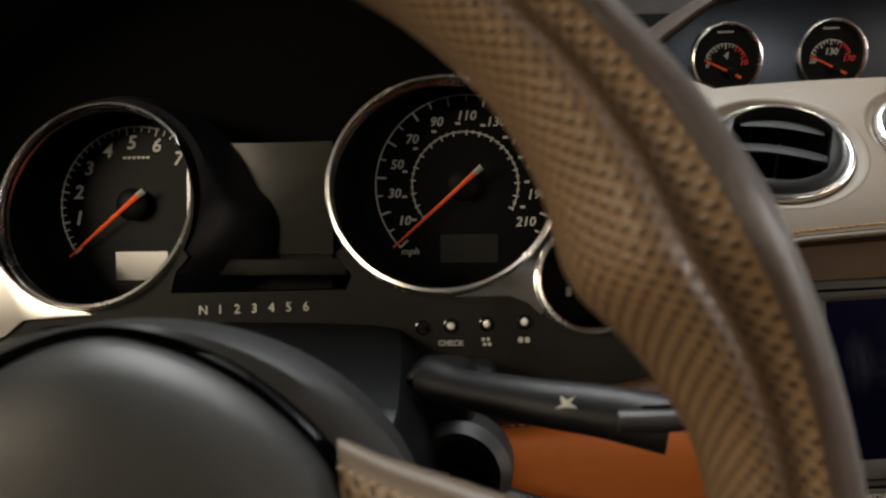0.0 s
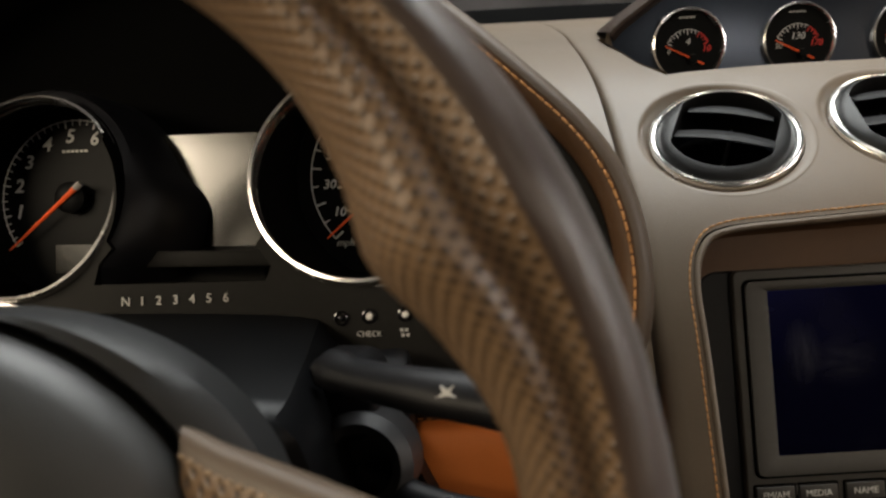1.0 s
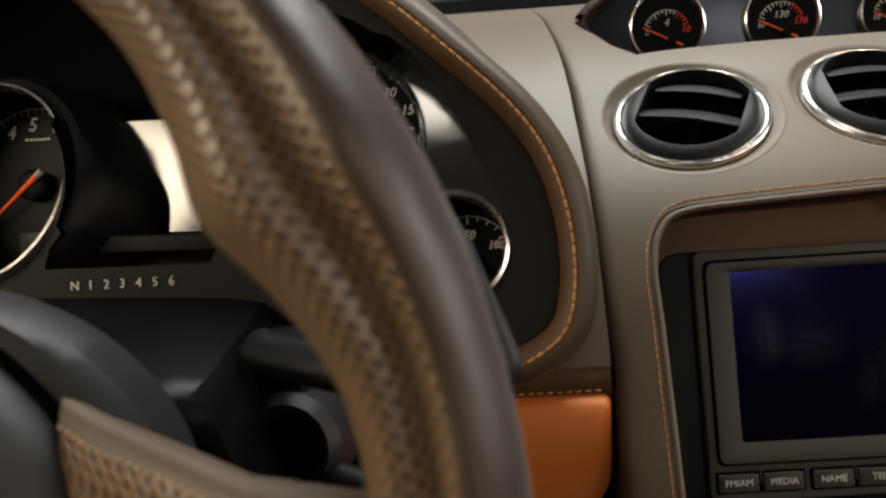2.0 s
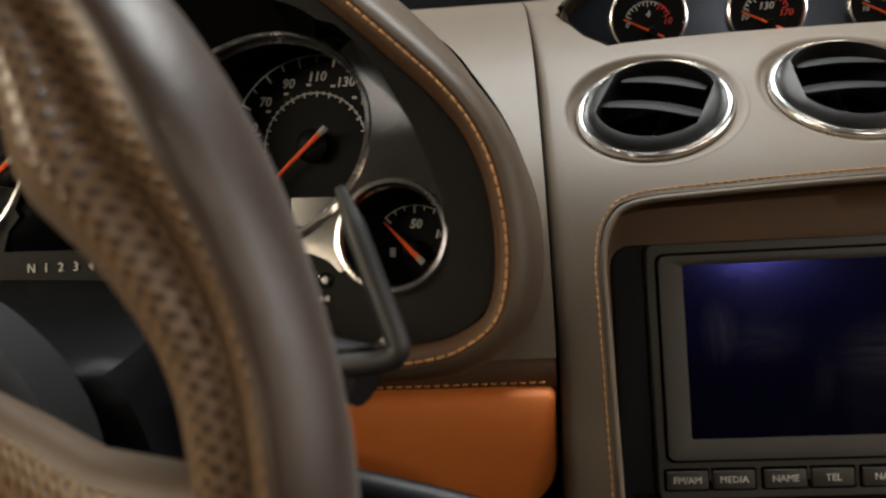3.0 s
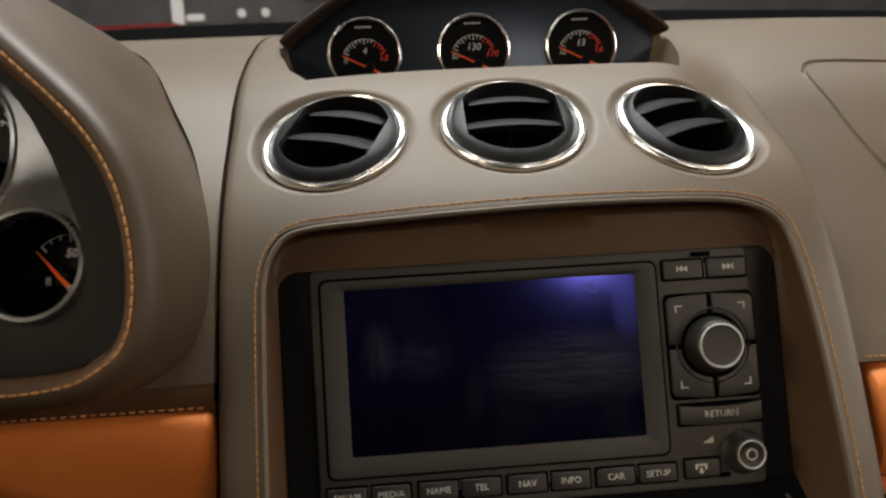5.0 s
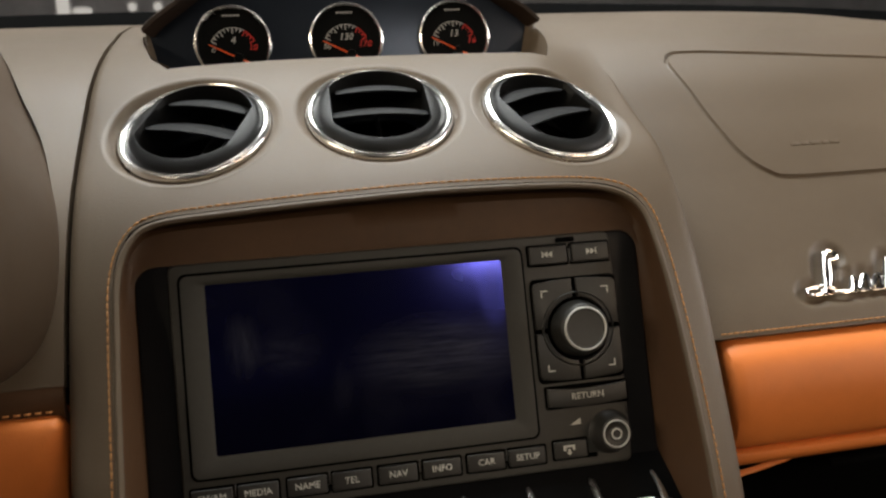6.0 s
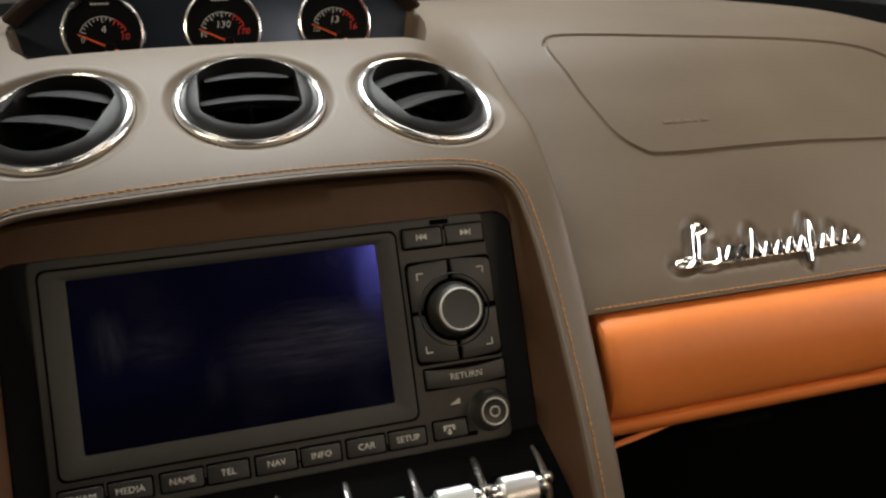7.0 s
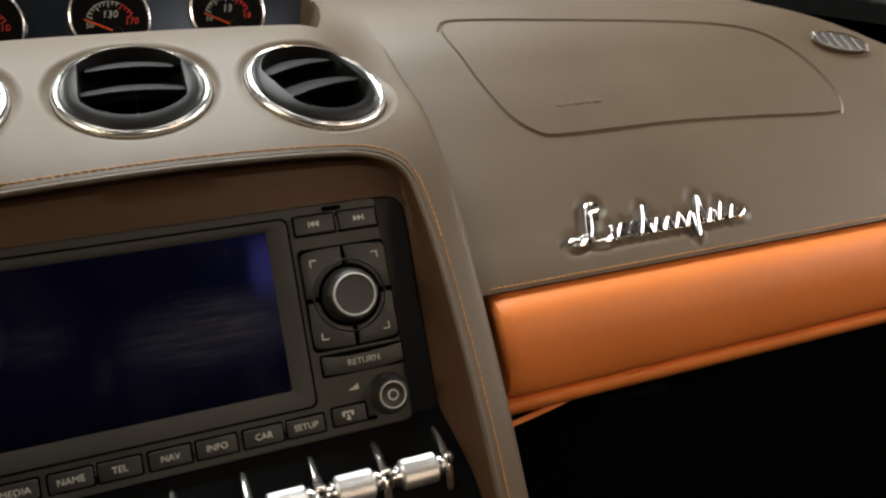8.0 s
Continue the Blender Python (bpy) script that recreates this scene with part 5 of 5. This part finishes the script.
stk = thing("indicator_stalk", "black plastic indicator stalk with a white mark", "stalk")
path = loop_curve([(.000, .316, .8270), (.012, .303, .8280), (.035, .285, .8300), (.060, .273, .8300), (.080, .264, .8280)], 24, False)
part("arm", tube(path, [.0085 if i < 3 else .0070 + .0035 * i / 23 for i in range(24)], 16, flat=.75), SATIN, stk)
part("root", prism(rounded_rect(.028, .034, .009, 5), -.02, .004, .003, axes((.004, .318, .813), (1, -.2, 0), (0, .2, 1))), SATIN, stk)
part("mark", prism([(-.0035, -.0022), (-.001, -.0004), (-.002, .0022), (.0004, .0010), (.0030, .0026), (.0014, .0002), (.0040, -.0014), (.0006, -.0012)], -.0002, .0004, 0, axes((.0446, .2655, .8378), (1, -.35, 0), (0, .45, 1))), WHITE, stk)
kh = thing("ignition_barrel", "black round ignition barrel beside the column", "ignition lock")
part("barrel", lathe([(.021, 0), (.021, .018), (.017, .022), (.013, .020), (.013, .004), (0, .004)], 40, axes((.014, .322, .786), (1, -.2, 0), (0, .25, 1))), BLACK, kh)
part("bracket", box(.036, .02, .055, .005, move(.013, .345, .792)), SATIN, kh)
ls = thing("wiper_stalk", "dark plastic lower stalk in front of the knee bolster", "stalk")
part("arm", tube(loop_curve([(.010, .312, .782), (.0416, .290, .7795), (.0720, .277, .7800), (.1000, .270, .7765), (.118, .267, .772)], 20, False), .0062, 14, flat=.8), SATIN, ls)
pdl = thing("shift_paddle", "black gearshift paddle behind the steering wheel", "gear paddle")
blade = loop_curve([(.0765, .2660, .8890), (.0800, .2620, .8800), (.0862, .2540, .8640), (.0925, .2465, .8480), (.0932, .2450, .8435), (.0880, .2445, .8410), (.0740, .2460, .8395), (.0580, .2490, .8385)], 40, False)
part("blade", tube(blade, [.0016 + .0020 * min(i / 6, 1) for i in range(40)], 12, flat=1.0), BLACK, pdl)
part("web", shell(lambda u, k: Vector(blade[int(u)]).lerp(Vector((.060, .262, .858)), k) + Vector((0, .004, 0)), list(range(8, 36, 3)), [0, .06, .12], .003), GLOSS, pdl)

# ---- steering wheel ----
lean, yaw = .2673, .0643
wn = Vector((math.sin(yaw) * math.cos(lean), -math.cos(yaw) * math.cos(lean), math.sin(lean)))
wu = Vector((math.cos(yaw), math.sin(yaw), 0))
WM = axes((-.0981, .1664, .8596), wu, wn.cross(wu))
rim_r = hermite([(-90, .160), (-65, .175), (-40, .1868), (-30, .1846), (-20, .1818), (-12, .1786), (-4, .1751), (4, .1715), (12, .1660), (20, .1605), (28, .1608), (36, .1607), (46, .1588), (58, .1556), (75, .153), (90, .152)])
rim_t = hermite([(-90, .0160), (-40, .0158), (-30, .0159), (-20, .0161), (-12, .0164), (-4, .0168), (4, .0172), (12, .0201), (20, .0234), (28, .0205), (36, .0178), (46, .0164), (58, .0161), (90, .0160)])
valley_at = hermite([(-90, 108), (-10, 106), (-4, 105), (4, 101), (10, 96), (18, 92), (36, 92), (90, 92)])


def fold(a):
    a = (a + 180) % 360 - 180
    return a if abs(a) <= 90 else (180 - a if a > 0 else -180 - a)


def section(phi, low):
    """Grip section: a valley at the angle low, a padded ridge on the hub side and a broad dome outside."""
    d = (phi - low + 180) % 360 - 180
    if d > 0:
        return 1 - .37 * math.exp(-(d / 12) ** 2) + .07 * math.exp(-((d - 26) / 14) ** 2)
    return 1 - .37 * math.exp(-(d / 19) ** 2) + .035 * math.exp(-((d + 36) / 20) ** 2)


def rim_part(name, mat, p0, p1, np_, label):
    bm = bmesh.new()
    uvl = bm.loops.layers.uv.new("UVMap")
    N = 220
    rows_, arc_ = [], 0.0
    prev = None
    arcs, spans = [], []
    for i in range(N):
        a = -180 + 360 * i / N
        r, t = rim_r(fold(a)), rim_t(fold(a))
        dirn = Vector((math.cos(radians(a)), math.sin(radians(a)), 0))
        c = dirn * r
        if prev is not None:
            arc_ += (c - prev).length
        prev = c
        arcs.append(arc_)
        low = valley_at(fold(a))
        sm = low - 22
        lo_, hi_ = (sm, p1) if p0 is None else (p0, sm)
        rows_.append([bm.verts.new(WM @ (c + t * section(ph, low) * (math.cos(radians(ph)) * dirn + math.sin(radians(ph)) * Vector((0, 0, 1))))) for ph in np.linspace(lo_, hi_, np_)])
        spans.append((lo_, hi_))
    for i in range(N):
        j = (i + 1) % N
        for k in range(np_ - 1):
            f = bm.faces.new((rows_[i][k], rows_[j][k], rows_[j][k + 1], rows_[i][k + 1]))
            ui, uj = arcs[i], arcs[j] if j else arcs[-1] + .005
            vk = [[radians(lo_ + (hi_ - lo_) * q / (np_ - 1)) * .0195 for q in (k, k + 1)] for lo_, hi_ in (spans[i], spans[j])]
            for lp, uv in zip(f.loops, ((ui, vk[0][0]), (uj, vk[1][0]), (uj, vk[1][1]), (ui, vk[0][1]))):
                lp[uvl].uv = uv
    return part(name, bm, mat, sw, label)


sw = thing("steering_wheel", "brown leather steering wheel with perforated grips and black hub", "steering wheel")
# darker than the grip: the outer dome's shade put into the colour
RIM_SHADED = material("shaded_smooth_leather", (0.044, 0.027, 0.019), 0.38, spec=0.76, noise_scale=40, noise_amount=0.15, bump_scale=900, bump=.3, rough_var=.05, cells=True)
RIM_SHADED_P = RIM_SHADED.node_tree.nodes["Principled BSDF"]
RIM_SHADED_P.inputs["Sheen Weight"].default_value, RIM_SHADED_P.inputs["Sheen Roughness"].default_value = 0.15, 0.35
rim_part("grip", GRIP, None, 262, 44, "perforated brown leather grip")
rim_part("outer_grip", RIM_SHADED, -98, None, 44, "smooth leather outer side, shade put into its darker brown")
HUB = WM @ move(.011, -.033, 0)
def hub_loop(rx, ry, w, p=2.05):
    out = []
    for i in range(72):
        a = 2 * math.pi * i / 72
        c, s = math.cos(a), math.sin(a)
        out.append(HUB @ Vector((math.copysign(abs(c) ** (2 / p), c) * rx, math.copysign(abs(s) ** (2 / p), s) * ry, w)))
    return out
part("airbag_cover", loft([hub_loop(.0705, .0715, -.070, 1.7), hub_loop(.0715, .0725, -.053, 1.7), hub_loop(.070, .071, -.047, 1.7), hub_loop(.064, .064, -.040, 1.8), hub_loop(.048, .047, -.034, 1.9), hub_loop(.02, .02, -.031), hub_loop(.002, .002, -.0305)], True, True, True), AIRBAG, sw, "black airbag cover")
part("hub_surround", loft([hub_loop(.0738, .0748, -.075, 1.7), hub_loop(.0740, .0750, -.057, 1.72), hub_loop(.0752, .0756, -.054, 1.78), hub_loop(.083, .0758, -.055, 1.9), hub_loop(.0890, .0756, -.060, 2.0), hub_loop(.0905, .0750, -.085, 2.0), hub_loop(.070, .065, -.09)], True), HUB_LEATHER, sw, "black leather hub surround")
part("hub_boss", lathe([(.05, -.16), (.05, -.08), (0, -.08)], 32, WM @ move(0, -.02, 0)), BLACK, sw)
def spoke(sx):
    ks = [(.074, -.019, -.056, .026, .008), (.086, -.022, -.048, .024, .011), (.108, -.026, -.034, .022, .012), (.130, -.032, -.018, .022, .012), (.155, -.036, -.006, .024, .012), (.178, -.038, .0, .026, .010)]
    bm = bmesh.new()
    uvl = bm.loops.layers.uv.new("UVMap")
    rows_ = []
    for x, y, w_, hw, ht in ks:
        rows_.append([bm.verts.new(WM @ Vector((sx * x, y + hw * math.copysign(abs(math.cos(a)) ** .7, math.cos(a)), w_ + ht * math.copysign(abs(math.sin(a)) ** .8, math.sin(a))))) for a in np.linspace(0, 2 * math.pi, 28, endpoint=False)])
    for i in range(len(ks) - 1):
        for k in range(28):
            j = (k + 1) % 28
            f = bm.faces.new((rows_[i][k], rows_[i][j], rows_[i + 1][j], rows_[i + 1][k]))
            for lp, uv in zip(f.loops, ((ks[i][0], k * .0028), (ks[i][0], (k + 1) * .0028), (ks[i + 1][0], (k + 1) * .0028), (ks[i + 1][0], k * .0028))):
                lp[uvl].uv = uv
    bm.faces.ensure_lookup_table()
    for i, f in enumerate(bm.faces):
        f.material_index = 1 if i % 28 < 4 or i % 28 > 22 else 0
    inv = WM.to_3x3() @ Vector((0, .6, .8))
    seam_pts = [rows_[i][4].co.lerp(rows_[i + 1][4].co, q / 6) for i in range(len(ks) - 1) for q in range(6)]
    edge_pts = [rows_[i][24].co.lerp(rows_[i + 1][24].co, q / 6) for i in range(len(ks) - 1) for q in range(6)]
    stitches("stitching", seam_pts, [inv] * len(seam_pts), .0020, .0018, SEAM, sw, "brown seam thread", r=.0006)
    stitches("stitching", edge_pts, [WM.to_3x3() @ Vector((0, 1, 0))] * len(edge_pts), .0026, .0014, THREAD, sw, "orange seam thread", r=.0005)
    sp_ = part("spoke", bm, GRIP, sw, "spoke wrapped in smooth and perforated brown leather")
    # the spoke's smooth top wears the darkened taupe copy
    sp_.data.materials.append(SHADED_LEATHER)
spoke(1)
spoke(-1)
